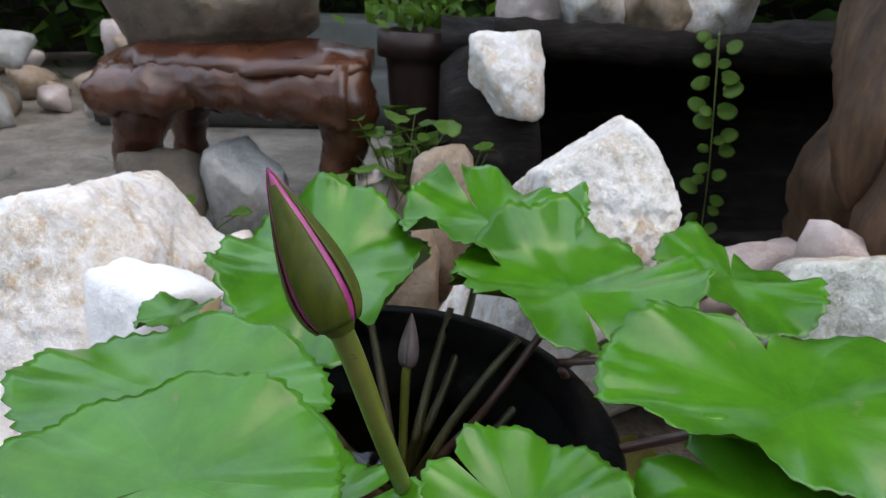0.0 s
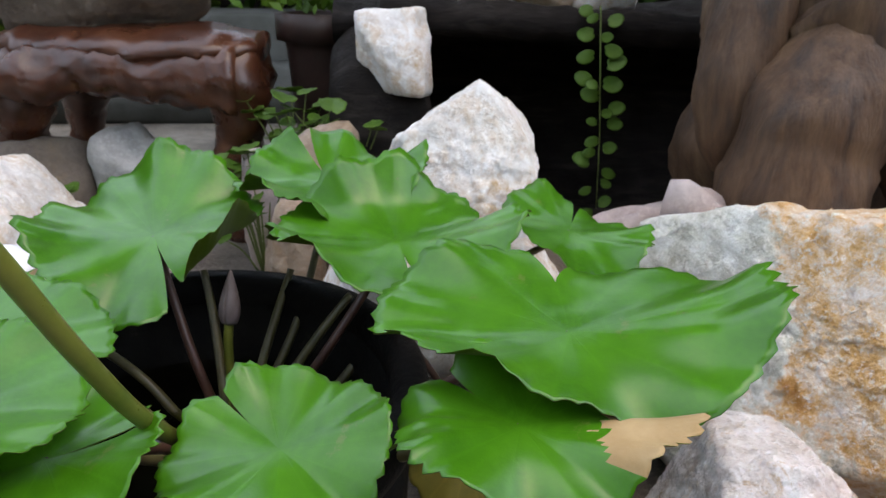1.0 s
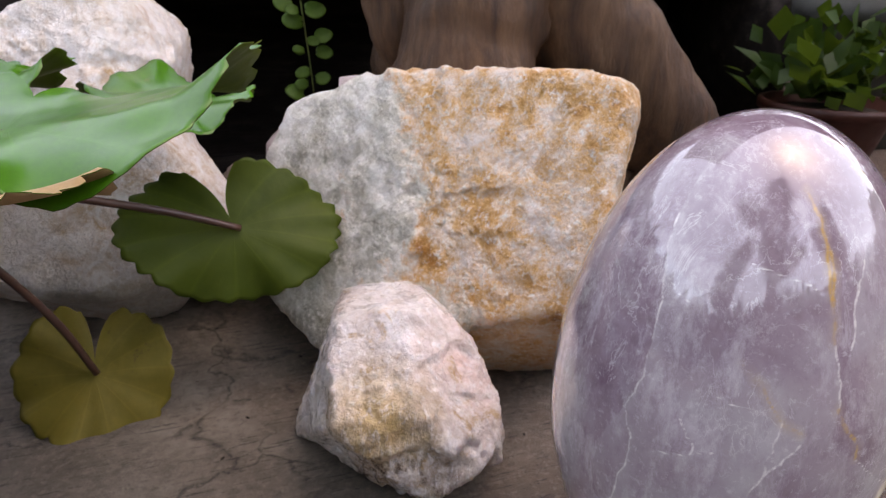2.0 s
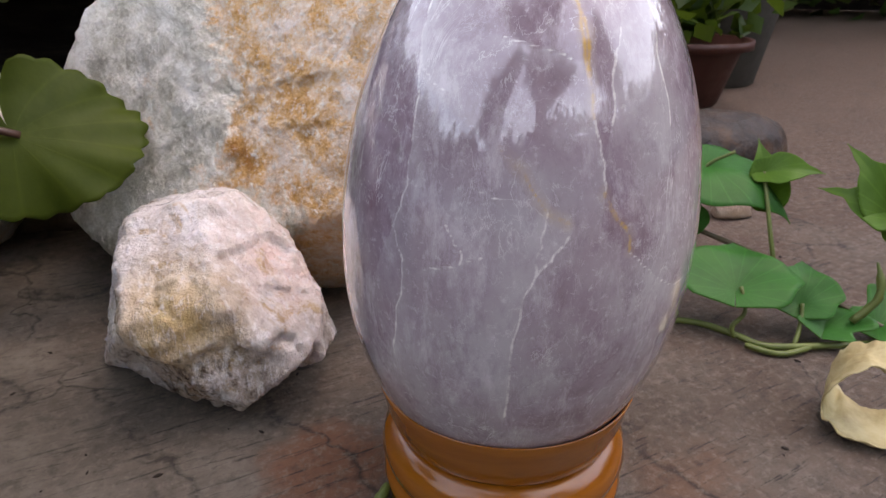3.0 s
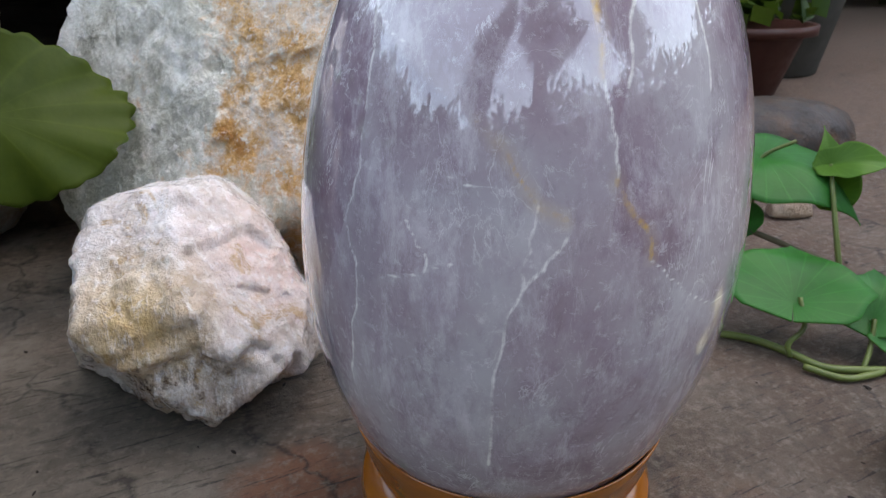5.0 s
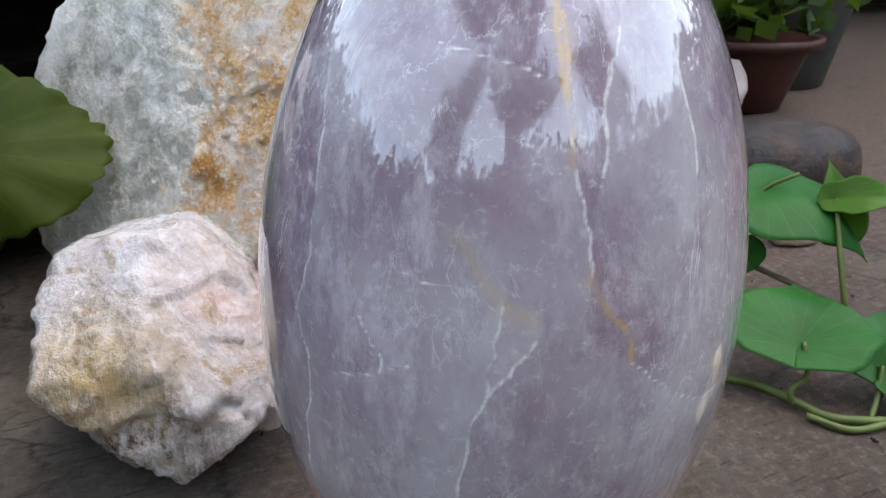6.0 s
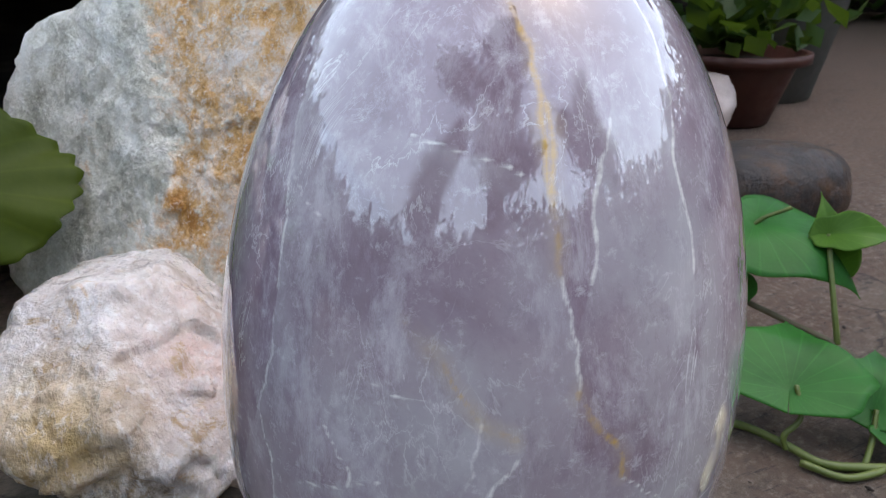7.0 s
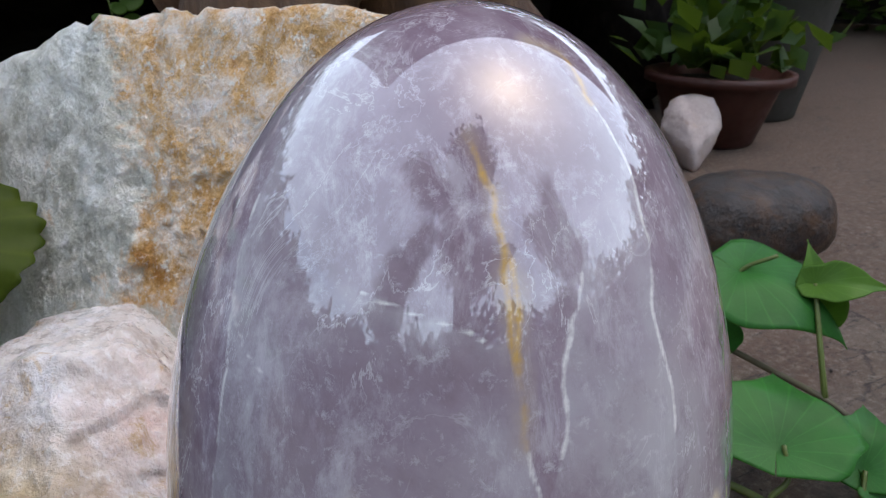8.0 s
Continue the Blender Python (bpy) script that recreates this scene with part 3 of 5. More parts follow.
def lily_leaf(parent, centre, ax, ay, label="", sinus=270, gape=14, depth=0.9, shape=(1,) * 8, cup=0.0, wave=0.05, waves=3, seed=0, bends=(), ridge=0.0,
              mats=None, dead=None, teeth=44, tooth=0.08, thick=0.0011, name="leaf", rings=16, sides=136):
    """A leaf blade: ax and ay are its half axes in the world; a slit at the angle sinus; toothed edge; bends are
    (direction, distance, angle) folds in its own plane; the top and the underside are two skins."""
    mats = mats or (LILY, LILY_UNDER, DEAD)
    c, ux, uy = Vector(centre), Vector(ax), Vector(ay)
    la, lb = ux.length, uy.length
    ex, ey = ux.normalized(), uy.normalized()
    nz = ex.cross(ey).normalized()
    rnd = random.Random(seed)
    ph = [rnd.uniform(0, 6.28) for _ in range(4)]
    bm = bmesh.new()
    uvl = bm.loops.layers.uv.new("UVMap")
    half = math.radians(gape) / 2
    top, low, uvs = [], [], {}
    for i in range(rings + 1):
        rr = i / rings
        row_t, row_l = [], []
        for j in range(sides + 1):
            s = j / sides
            # the slit opens towards the edge
            gap = half * min(1.0, max(0.0, (rr - (1 - depth)) / max(depth, 1e-3))) if depth < 0.99 else half
            a = math.radians(sinus) + gap + s * (2 * math.pi - 2 * gap)
            w = (a / (2 * math.pi) * 8) % 8
            k = int(w) % 8
            f = w - int(w)
            f = f * f * (3 - 2 * f)
            m = shape[k] * (1 - f) + shape[(k + 1) % 8] * f
            edge = abs(((s * teeth) % 1) - 0.35) * 2
            m *= 1 - tooth * edge * rr ** 6 * (0.6 + 0.8 * noise.noise(Vector((s * 9, seed, 0)))) + 0.05 * noise.noise(Vector((math.cos(a) * 1.6, math.sin(a) * 1.6, seed * 1.7))) * rr
            near_slit = min(s, 1 - s)
            m *= 1 - 0.12 * math.exp(-(near_slit / 0.02) ** 2) * rr
            x, y = math.cos(a) * la * m * rr, math.sin(a) * lb * m * rr
            r_abs = math.hypot(x, y)
            size = (la + lb) / 2
            z = cup * size * rr ** 2 + wave * size * rr ** 2 * math.sin(waves * a + ph[0]) + 0.35 * wave * size * rr ** 3 * math.sin((waves * 3 + 1) * a + ph[1])
            z += ridge * abs(math.sin(a - math.radians(sinus))) * size * rr
            z += 0.012 * size * noise.noise(Vector((x * 40, y * 40, seed)))
            for deg, dist, turn in bends:
                dx, dy = math.cos(math.radians(deg)), math.sin(math.radians(deg))
                q = x * dx + y * dy - dist
                if q > 0:
                    ro = 0.022
                    th = min(q / ro, math.radians(abs(turn)))
                    rest = max(0.0, q - ro * th)
                    along = ro * math.sin(th) + rest * math.cos(th)
                    rise = ro * (1 - math.cos(th)) + rest * math.sin(th)
                    x, y = x + dx * (along - q), y + dy * (along - q)
                    z += rise * (1 if turn > 0 else -1)
            p = c + ex * x + ey * y + nz * z
            row_t.append(bm.verts.new(p))
            row_l.append(bm.verts.new(p - nz * thick * (1.0 - 0.6 * rr)))
            uvs[row_t[-1]] = uvs[row_l[-1]] = (s, rr)
        top.append(row_t)
        low.append(row_l)

    def face(vs, mi):
        fc = bm.faces.new(vs)
        fc.material_index = mi
        for lp in fc.loops:
            lp[uvl].uv = uvs[lp.vert]

    for i in range(rings):
        for j in range(sides):
            mi = (0, 1)
            if dead:
                s = j / sides
                a = math.degrees(math.radians(sinus) + s * 2 * math.pi) % 360
                off = abs((a - dead[0] + 180) % 360 - 180)
                if off < dead[1] and i / rings > dead[2] + 0.1 * noise.noise(Vector((s * 30, i, seed))) + 0.25 * (off / dead[1]) ** 2:
                    mi = (2, 2)
            face((top[i][j], top[i + 1][j], top[i + 1][j + 1], top[i][j + 1]), mi[0])
            face((low[i][j], low[i][j + 1], low[i + 1][j + 1], low[i + 1][j]), mi[1])
    for j in range(sides):
        face((top[rings][j], low[rings][j], low[rings][j + 1], top[rings][j + 1]), 1)
    bmesh.ops.remove_doubles(bm, verts=bm.verts, dist=1e-6)
    return part(name, bm, mats, parent, label, centre)


def leaf_cloud(count, place, size, seed, droop=0.5):
    """Many small pointed leaves, each two triangles bent along the middle; place(rnd) gives where and how it lies."""
    rnd = random.Random(seed)
    vs, fs = [], []
    for _ in range(count):
        p, out = place(rnd)
        d = (Vector(out) + Vector((rnd.uniform(-1, 1), rnd.uniform(-1, 1), rnd.uniform(-1, 0.6) * droop)) * 0.9).normalized()
        u = d.cross(Vector((rnd.uniform(-1, 1), rnd.uniform(-1, 1), rnd.uniform(0.2, 1)))).normalized()
        up = u.cross(d)
        s = size * rnd.uniform(0.6, 1.4)
        b = len(vs)
        p = Vector(p)
        vs += [p, p + d * s * 0.45 + u * s * 0.3 + up * s * 0.08, p + d * s, p + d * s * 0.45 - u * s * 0.3 + up * s * 0.08, p + d * s * 0.5]
        fs += [(b, b + 4, b + 1), (b + 1, b + 4, b + 2), (b, b + 3, b + 4), (b + 3, b + 2, b + 4)]
    me = bpy.data.meshes.new("leaves")
    me.from_pydata(vs, [], fs)
    bm = bmesh.new()
    bm.from_mesh(me)
    bpy.data.meshes.remove(me)
    return bm

# ---- ground and enclosure ----
def ground_sheet():
    bm = bmesh.new()
    xs = [-30, -12, -5, -2.5] + [-1.5 + 0.06 * i for i in range(60)] + [2.5, 5, 12, 30]
    ys = [-30, -12, -5, -2, -1] + [-0.5 + 0.06 * i for i in range(50)] + [3, 5, 12, 30]
    rows = [[bm.verts.new((x, y, 0.004 * noise.noise(Vector((x * 2, y * 2, 0))) * (0 if (0.15 < x < 0.75 and 0.05 < y < 0.6) else 1))) for x in xs] for y in ys]
    for a, b in zip(rows, rows[1:]):
        for i in range(len(xs) - 1):
            bm.faces.new((a[i], a[i + 1], b[i + 1], b[i]))
    return tagged(part("ground", bm, SLAB), "weathered grey cement ground with reddish earth stains", "ground", kind="structure")


ground_sheet()


def hedge():
    """Dark garden foliage closing the view; behind the camera added to block low skylight."""
    def spot(rnd):
        a = math.radians(rnd.uniform(0, 360))
        r = 4.6 + rnd.uniform(-0.5, 0.5)
        tall = 1.7 + 0.6 * noise.noise(Vector((math.cos(a) * 2.5, math.sin(a) * 2.5, 0))) + 0.35 * noise.noise(Vector((math.cos(a) * 11, math.sin(a) * 11, 3)))
        return (0.3 + r * math.cos(a), 0.0 + r * 0.85 * math.sin(a), rnd.uniform(0.0, 1.0) ** 0.8 * tall), (-math.cos(a), -math.sin(a), 0.2)
    bm = leaf_cloud(30000, spot, 0.15, 5)
    return tagged(part("hedge", bm, FOLIAGE), "dense dark green garden hedge behind the stones, added unseen all round against low skylight", "hedge", kind="stuff")


hedge()


def backing_wall():
    # dark ring added behind the hedge; it closes the view and stops low light
    bm = bmesh.new()
    pts = [(5.2 * math.cos(math.radians(a)) + 0.3, 4.5 * math.sin(math.radians(a))) for a in range(-24, 345, 8)]
    for (x0, y0), (x1, y1) in zip(pts, pts[1:]):
        f = [bm.verts.new(v) for v in ((x0, y0, 0), (x1, y1, 0), (x1, y1, 1.5), (x0, y0, 1.5))]
        bm.faces.new(f)
    bmesh.ops.solidify(bm, geom=bm.faces[:], thickness=0.15)
    return tagged(part("wall_back", bm, LOGWOOD), "dark wall ring added behind the hedge to close off view and low light", "wall", kind="structure")


backing_wall()


def roof():
    """Unseen low eave that darkens the background: rafters under dark boards, beyond the stones."""
    bm = bmesh.new()

    def bar(x0, x1, y0, y1, za, zb, h):
        v = [bm.verts.new(q) for q in ((x0, y0, za), (x1, y0, za), (x1, y1, zb), (x0, y1, zb), (x0, y0, za + h), (x1, y0, za + h), (x1, y1, zb + h), (x0, y1, zb + h))]
        for f in ((0, 3, 2, 1), (4, 5, 6, 7), (0, 1, 5, 4), (1, 2, 6, 5), (2, 3, 7, 6), (3, 0, 4, 7)):
            bm.faces.new([v[i] for i in f])
    for k in range(24):
        y0 = 0.95 + k * 0.17
        bar(-0.3, 4.5, y0, y0 + 0.165, 2.1 + k * 0.05, 2.15 + k * 0.05, 0.03)
    for k in range(8):
        x = -0.2 + k * 0.62
        bar(x, x + 0.06, 0.9, 5.0, 2.0, 3.2, 0.07)
    return tagged(part("roof", bm, LOGWOOD), "dark boarded eave above the garden, out of view, shading the background", "roof", kind="structure")


roof()


def step_behind():
    bm = bmesh.new()
    for x0, x1, y0, y1, z0, z1 in ((-1.1, 1.2, 2.1, 2.4, 0, 0.16), (-1.1, 1.2, 2.4, 3.0, 0, 0.3)):
        r = bmesh.ops.create_cube(bm, size=1)
        bmesh.ops.scale(bm, verts=r["verts"], vec=(x1 - x0, y1 - y0, z1 - z0))
        bmesh.ops.translate(bm, verts=r["verts"], vec=((x0 + x1) / 2, (y0 + y1) / 2, (z0 + z1) / 2))
    bmesh.ops.bevel(bm, geom=bm.edges[:], offset=0.012, segments=2, affect="EDGES")
    return tagged(part("steps", bm, GREYPOT), "mossy grey cement steps", "steps", kind="structure")


step_behind()


def tree(x, y, height, spread, seed):
    t = thing("tree", (x, y, 0), "tall leafy green garden tree standing on the ground", "tree", "garden trees")
    rnd = random.Random(seed)
    part("trunk", tube([(x, y, 0), (x + 0.1, y, height * 0.3), (x - 0.05, y + 0.1, height * 0.6), (x, y, height * 0.9)], [0.13, 0.1, 0.07, 0.03], 10, 6, 0.2, seed), DRIFT, t, "", (x, y, 0))
    tips = []
    for k in range(11):
        a, h = rnd.uniform(0, 6.28), rnd.uniform(0.42, 0.95) * height
        r = spread * rnd.uniform(0.5, 1.0) * (1.25 - h / height * 0.6)
        tip = Vector((x + r * math.cos(a), y + r * math.sin(a), h + rnd.uniform(-0.1, 0.5)))
        tips.append((Vector((x, y, h * 0.85)), tip))
        part("limb", tube([(x, y, h * 0.85), (x + r * 0.5 * math.cos(a), y + r * 0.5 * math.sin(a), h + 0.05), tip], [0.04, 0.025, 0.008], 6, 5), DRIFT, t, "", (x, y, h))

    def spot(q):
        a, b = tips[q.randrange(len(tips))]
        s = q.uniform(0.35, 1.08)
        p = a.lerp(b, s) + Vector((q.gauss(0, 0.17), q.gauss(0, 0.17), q.gauss(0, 0.14)))
        return p, (b - a).normalized()
    part("crown", leaf_cloud(9000, spot, 0.095, seed + 1), FOLIAGE, t, "", (x, y, height * 0.7))
    return t


tree(-2.9, -2.5, 3.4, 1.2, 11)
tree(-0.55, -1.75, 4.9, 1.5, 12)
tree(1.9, -3.3, 3.5, 1.1, 13)
tree(-1.1, -3.6, 4.4, 1.5, 14)

# ---- egg on its stand ----
EGG_C, EGG_LEAN = (0.4616, 0.1917, 0.14), (0.0248, -0.0102)
EGG_R, EGG_UP, EGG_DOWN = 0.0795, 0.140, 0.120


def egg_radius(z):
    h = EGG_UP if z > 0 else EGG_DOWN
    return EGG_R * math.sqrt(max(0.0, 1 - (z / h) ** 2))


def egg_point(deg, z, lift=0.0):
    r = egg_radius(z) + lift
    return Vector((EGG_C[0] + EGG_LEAN[0] * z + r * math.cos(radians(deg)), EGG_C[1] + EGG_LEAN[1] * z + r * math.sin(radians(deg)), EGG_C[2] + z))


# cracks as (degrees round the egg, height over its middle); side tells where the pale veil lies
IRON = [
    [(-131, 0.058), (-124, 0.049), (-118, 0.038), (-112, 0.034)],
    [(-108, 0.099), (-107, 0.079), (-106, 0.068)],
    [(-103, 0.044), (-100, 0.036), (-95, 0.028), (-95, 0.022)],
    [(-87, 0.133), (-74, 0.13), (-77, 0.122)],
    [(-60, 0.003), (-54, 0.014), (-50, 0.04)],
    [(-116, 0.118), (-111, 0.11), (-109, 0.102), (-109, 0.092), (-107, 0.078)],
]
MILK = [
    ([(-167, 0.104), (-164, 0.09), (-160, 0.076), (-158, 0.059), (-158, 0.042), (-161, 0.026)], -1, 0.02),
    ([(-164, 0.09), (-159, 0.081), (-148, 0.074), (-144, 0.071)], 0, 0.004),
    ([(-161, 0.026), (-157, 0.012), (-158, -0.003), (-162, -0.03)], -1, 0.012),
    ([(-118, 0.038), (-119, 0.028), (-121, 0.013), (-124, -0.006), (-125, -0.05)], 1, 0.011),
    ([(-145, 0.032), (-142, 0.026), (-139, 0.018), (-150, 0.013)], -1, 0.009),
    ([(-139, 0.018), (-134, 0.021)], 0, 0.004),
    ([(-112, 0.03), (-116, 0.022), (-120, 0.016)], 1, 0.006),
    ([(-95, 0.022), (-84, 0.009), (-73, 0.001), (-60, 0.003)], 1, 0.012),
    ([(-106, 0.068), (-104, 0.056), (-103, 0.044)], 1, 0.012),
    ([(-78, 0.125), (-75, 0.117), (-77, 0.098), (-80, 0.086), (-79, 0.063)], 1, 0.012),
    ([(-134, 0.093), (-126, 0.091), (-118, 0.089), (-111, 0.086)], 1, 0.008),
    ([(-101, 0.066), (-99, 0.084), (-94, 0.096)], 1, 0.01),
    ([(-137, 0.045), (-131, 0.042), (-127, 0.042)], 0, 0.004),
]


def stone_egg():
    """A turned egg, finer on the side with the cracks; each point knows how far it lies from them, in units of 2 cm."""
    degs = np.concatenate([np.linspace(-200, -40, 380), np.linspace(-40, 160, 90)[1:-1]])
    rise = np.linspace(0, math.pi, 262)[1:-1]
    pts = [(EGG_C[0] - EGG_LEAN[0] * EGG_DOWN, EGG_C[1] - EGG_LEAN[1] * EGG_DOWN, EGG_C[2] - EGG_DOWN)]
    for a in rise:
        z = -math.cos(a) * (EGG_DOWN if a < math.pi / 2 else EGG_UP)
        pts += [tuple(egg_point(d, z)) for d in degs]
    pts.append((EGG_C[0] + EGG_LEAN[0] * EGG_UP, EGG_C[1] + EGG_LEAN[1] * EGG_UP, EGG_C[2] + EGG_UP))
    n, last = len(degs), len(pts) - 1
    faces = [(0, 1 + (j + 1) % n, 1 + j) for j in range(n)]
    for i in range(len(rise) - 1):
        b = 1 + i * n
        faces += [(b + j, b + (j + 1) % n, b + n + (j + 1) % n, b + n + j) for j in range(n)]
    b = last - n
    faces += [(b + j, b + (j + 1) % n, last) for j in range(n)]
    v = np.array(pts)
    middle = np.array(EGG_C)

    def away(line):
        """Distance from the crack, and on which side of it."""
        q = np.array([egg_point(p.x + 1.3 * noise.noise(Vector((k * 0.31, p.x, 0))), p.y) for k, p in enumerate(smoothed([(d, z, 0) for d, z in line], 6))])
        best, side = np.full(len(v), 9.0), np.zeros(len(v))
        for p0, p1 in zip(q, q[1:]):
            d = p1 - p0
            k = np.clip(((v - p0) @ d) / (d @ d), 0, 1)
            off = v - (p0 + k[:, None] * d)
            r = np.linalg.norm(off, axis=1)
            out = (p0 + p1) / 2 - middle
            out[2] = 0
            near = r < best
            best[near] = r[near]
            side[near] = (off @ np.cross(d, out))[near]
        return best, side
    iron, milk, veil = np.full(len(v), 9.0), np.full(len(v), 9.0), np.zeros(len(v))
    for line in IRON:
        iron = np.minimum(iron, away(line)[0])
    for line, where, wide in MILK:
        r, side = away(line)
        milk = np.minimum(milk, r)
        if where:
            veil = np.maximum(veil, np.where(side * where > 0, np.exp(-r / wide), 0))
    me = bpy.data.meshes.new("stone_egg")
    me.from_pydata([tuple(q) for q in v - middle], [], faces)
    for name, values in (("iron", iron / 0.02), ("milk", milk / 0.02), ("veil", veil)):
        me.attributes.new(name, "FLOAT", "POINT").data.foreach_set("value", values.astype(np.float32))
    for f in me.polygons:
        f.use_smooth = True
    me.materials.append(EGG)
    egg = new("stone_egg", me)
    egg.location = EGG_C
    return tagged(egg, "polished lilac rose quartz egg on a turned wooden stand", "stone egg")


stone_egg()


def stand():
    st = thing("wooden_stand", (EGG_C[0], EGG_C[1], 0), "varnished orange-brown turned wooden ring stand", "stand")
    c = (EGG_C[0] - 0.0015, EGG_C[1], 0)
    part("base_ring", lathe([(0.03, 0.0), (0.058, 0.0), (0.062, 0.003), (0.063, 0.009), (0.0615, 0.0125), (0.0595, 0.014), (0.0612, 0.017), (0.0635, 0.025), (0.062, 0.033), (0.056, 0.038), (0.048, 0.039), (0.03, 0.039)], c, 96), STAND, st, "", c)
    part("collar", lathe([(0.03, 0.031), (0.047, 0.033), (0.053, 0.0365), (0.0575, 0.0425), (0.0605, 0.051), (0.0625, 0.061), (0.0645, 0.0675), (0.0642, 0.0682), (0.0632, 0.0675), (0.0585, 0.056), (0.05, 0.044), (0.03, 0.038)], c, 96), STAND, st, "", c)
    return st


stand()

# ---- rocks near the egg ----
Q_C = (0.45, 0.48, 0.15)
rock("quartz_boulder", Q_C, [
    ((0.279, 0.496, 0.157), (-0.995, 0.093, 0.042)), ((0.318, 0.515, 0.243), (-0.8, 0.211, 0.562)), ((0.445, 0.521, 0.253), (-0.043, 0.372, 0.927)), ((0.306, 0.569, 0.219), (-0.786, 0.488, 0.378)),
    ((0.454, 0.493, 0.263), (0.032, 0.114, 0.993)), ((0.49, 0.473, 0.278), (0.294, -0.052, 0.954)), ((0.569, 0.406, 0.219), (0.76, -0.476, 0.442)),
    ((0.543, 0.407, 0.137), (0.785, -0.61, -0.11)), ((0.518, 0.364, 0.089), (0.46, -0.785, -0.415)), ((0.319, 0.45, 0.046), (-0.772, -0.176, -0.61)),
    ((0.309, 0.465, 0.178), (-0.976, -0.107, 0.19)),
    ((0.419, 0.439, 0.187), (-0.723, -0.573, 0.387)), ((0.435, 0.384, 0.07), (-0.3, -0.68, -0.67)), ((0.5, 0.64, 0.1), (0.3, 0.9, 0.1)), ((0.45, 0.5, 0.0), (0, 0, -1))],
    Q_BIG, "large honey-stained white quartz boulder leaning behind the egg", 3, 6, 46, 0.022, 0.4, 0.028, ledge=((0.388, 0.45, 0.17), (-0.8, 0.45, -0.1), 0.009, 0.006), grain=0.0012)
S_C = (0.365, 0.365, 0.055)
rock("quartz_rock", S_C, [
    ((0.291, 0.366, 0.07), (-0.98, 0.012, 0.201)), ((0.306, 0.379, 0.111), (-0.717, 0.163, 0.677)), ((0.35, 0.382, 0.122), (-0.207, 0.245, 0.947)),
    ((0.367, 0.381, 0.118), (0.032, 0.242, 0.97)), ((0.403, 0.368, 0.09), (0.72, 0.05, 0.69)), ((0.407, 0.361, 0.07), (0.936, -0.079, 0.344)),
    ((0.391, 0.33, 0.007), (0.42, -0.525, -0.74)), ((0.32, 0.322, 0.007), (-0.572, -0.548, -0.61)), ((0.303, 0.333, 0.025), (-0.816, -0.422, -0.394)),
    ((0.418, 0.341, 0.057), (0.907, -0.419, 0.043)), ((0.389, 0.326, 0.086), (0.42, -0.62, 0.66)), ((0.331, 0.295, 0.063), (-0.35, -0.9, 0.15)),
    ((0.33, 0.315, 0.096), (-0.38, -0.5, 0.78)), ((0.36, 0.45, 0.05), (0.1, 1, 0)), ((0.36, 0.37, 0.0), (0, 0, -1)),
    ((0.3, 0.391, 0.083), (-0.885, 0.319, 0.338))],
    Q_PINK, "rough pinkish white quartz lump with brown dirt", 33, 6, 60, 0.016, 0.45, 0.02, ledge=((0.335, 0.31, 0.048), (-0.3, -0.5, -0.8), -0.006, 0.006), grain=0.001)
P_C = (0.15, 0.70, 0.23)
rock("quartz_peak", P_C, [
    ((0.105, 0.725, 0.292), (-0.56, 0.312, 0.768)), ((0.193, 0.707, 0.33), (0.396, 0.063, 0.916)), ((0.218, 0.691, 0.29), (0.742, -0.098, 0.663)),
    ((0.222, 0.683, 0.266), (0.877, -0.204, 0.436)), ((0.076, 0.691, 0.228), (-0.993, -0.118, -0.023)), ((0.102, 0.705, 0.303), (-0.55, 0.055, 0.833)),
    ((0.208, 0.703, 0.308), (0.594, 0.033, 0.804)), ((0.218, 0.691, 0.218), (0.976, -0.131, -0.173)),
    ((0.13, 0.62, 0.26), (-0.3, -0.85, 0.42)), ((0.19, 0.62, 0.24), (0.4, -0.88, 0.22)), ((0.16, 0.8, 0.25), (0, 1, 0.3)), ((0.15, 0.7, 0.17), (0, 0, -1))],
    Q_WHITE, "peaked white quartz rock behind the lily leaves", 12, 6, 40, 0.02, 0.45, 0.025, grain=0.001)
boulder((0.13, 0.70, 0.095), (0.15, 0.125, 0.108), 20, Q_WHITE, "grey-white quartz rock under the peaked rock", 21, 5)
rock("quartz_rock", (-0.48, 0.78, 0.1), [
    ((-0.414, 0.765, 0.243), (-0.2, 0.22, 0.95)), ((-0.415, 0.765, 0.242), (0.72, 0.12, 0.67)), ((-0.5, 0.63, 0.12), (-0.1, -0.9, 0.42)), ((-0.33, 0.75, 0.1), (0.9, -0.4, 0.1)),
    ((-0.72, 0.78, 0.1), (-1, 0, 0.1)), ((-0.5, 0.92, 0.1), (0, 1, 0.1)), ((-0.5, 0.8, 0.0), (0, 0, -1)), ((-0.38, 0.66, 0.15), (0.5, -0.75, 0.45))],
    Q_WHITE, "broad white quartz rock beside the lily pot", 22, 6, 22, 0.05, 0.4, 0.035)
boulder((-0.32, 0.655, 0.085), (0.08, 0.06, 0.09), 25, Q_SNOW, "snow-white quartz rock beside the lily pot", 23, 5)
boulder((-0.275, 0.80, 0.08), (0.045, 0.045, 0.085), 0, Q_WHITE, "small white quartz stone between larger rocks", 24)
boulder((-0.40, 0.44, 0.08), (0.08, 0.10, 0.10), 0, Q_WHITE, "white quartz rock close to the lily pot", 25)
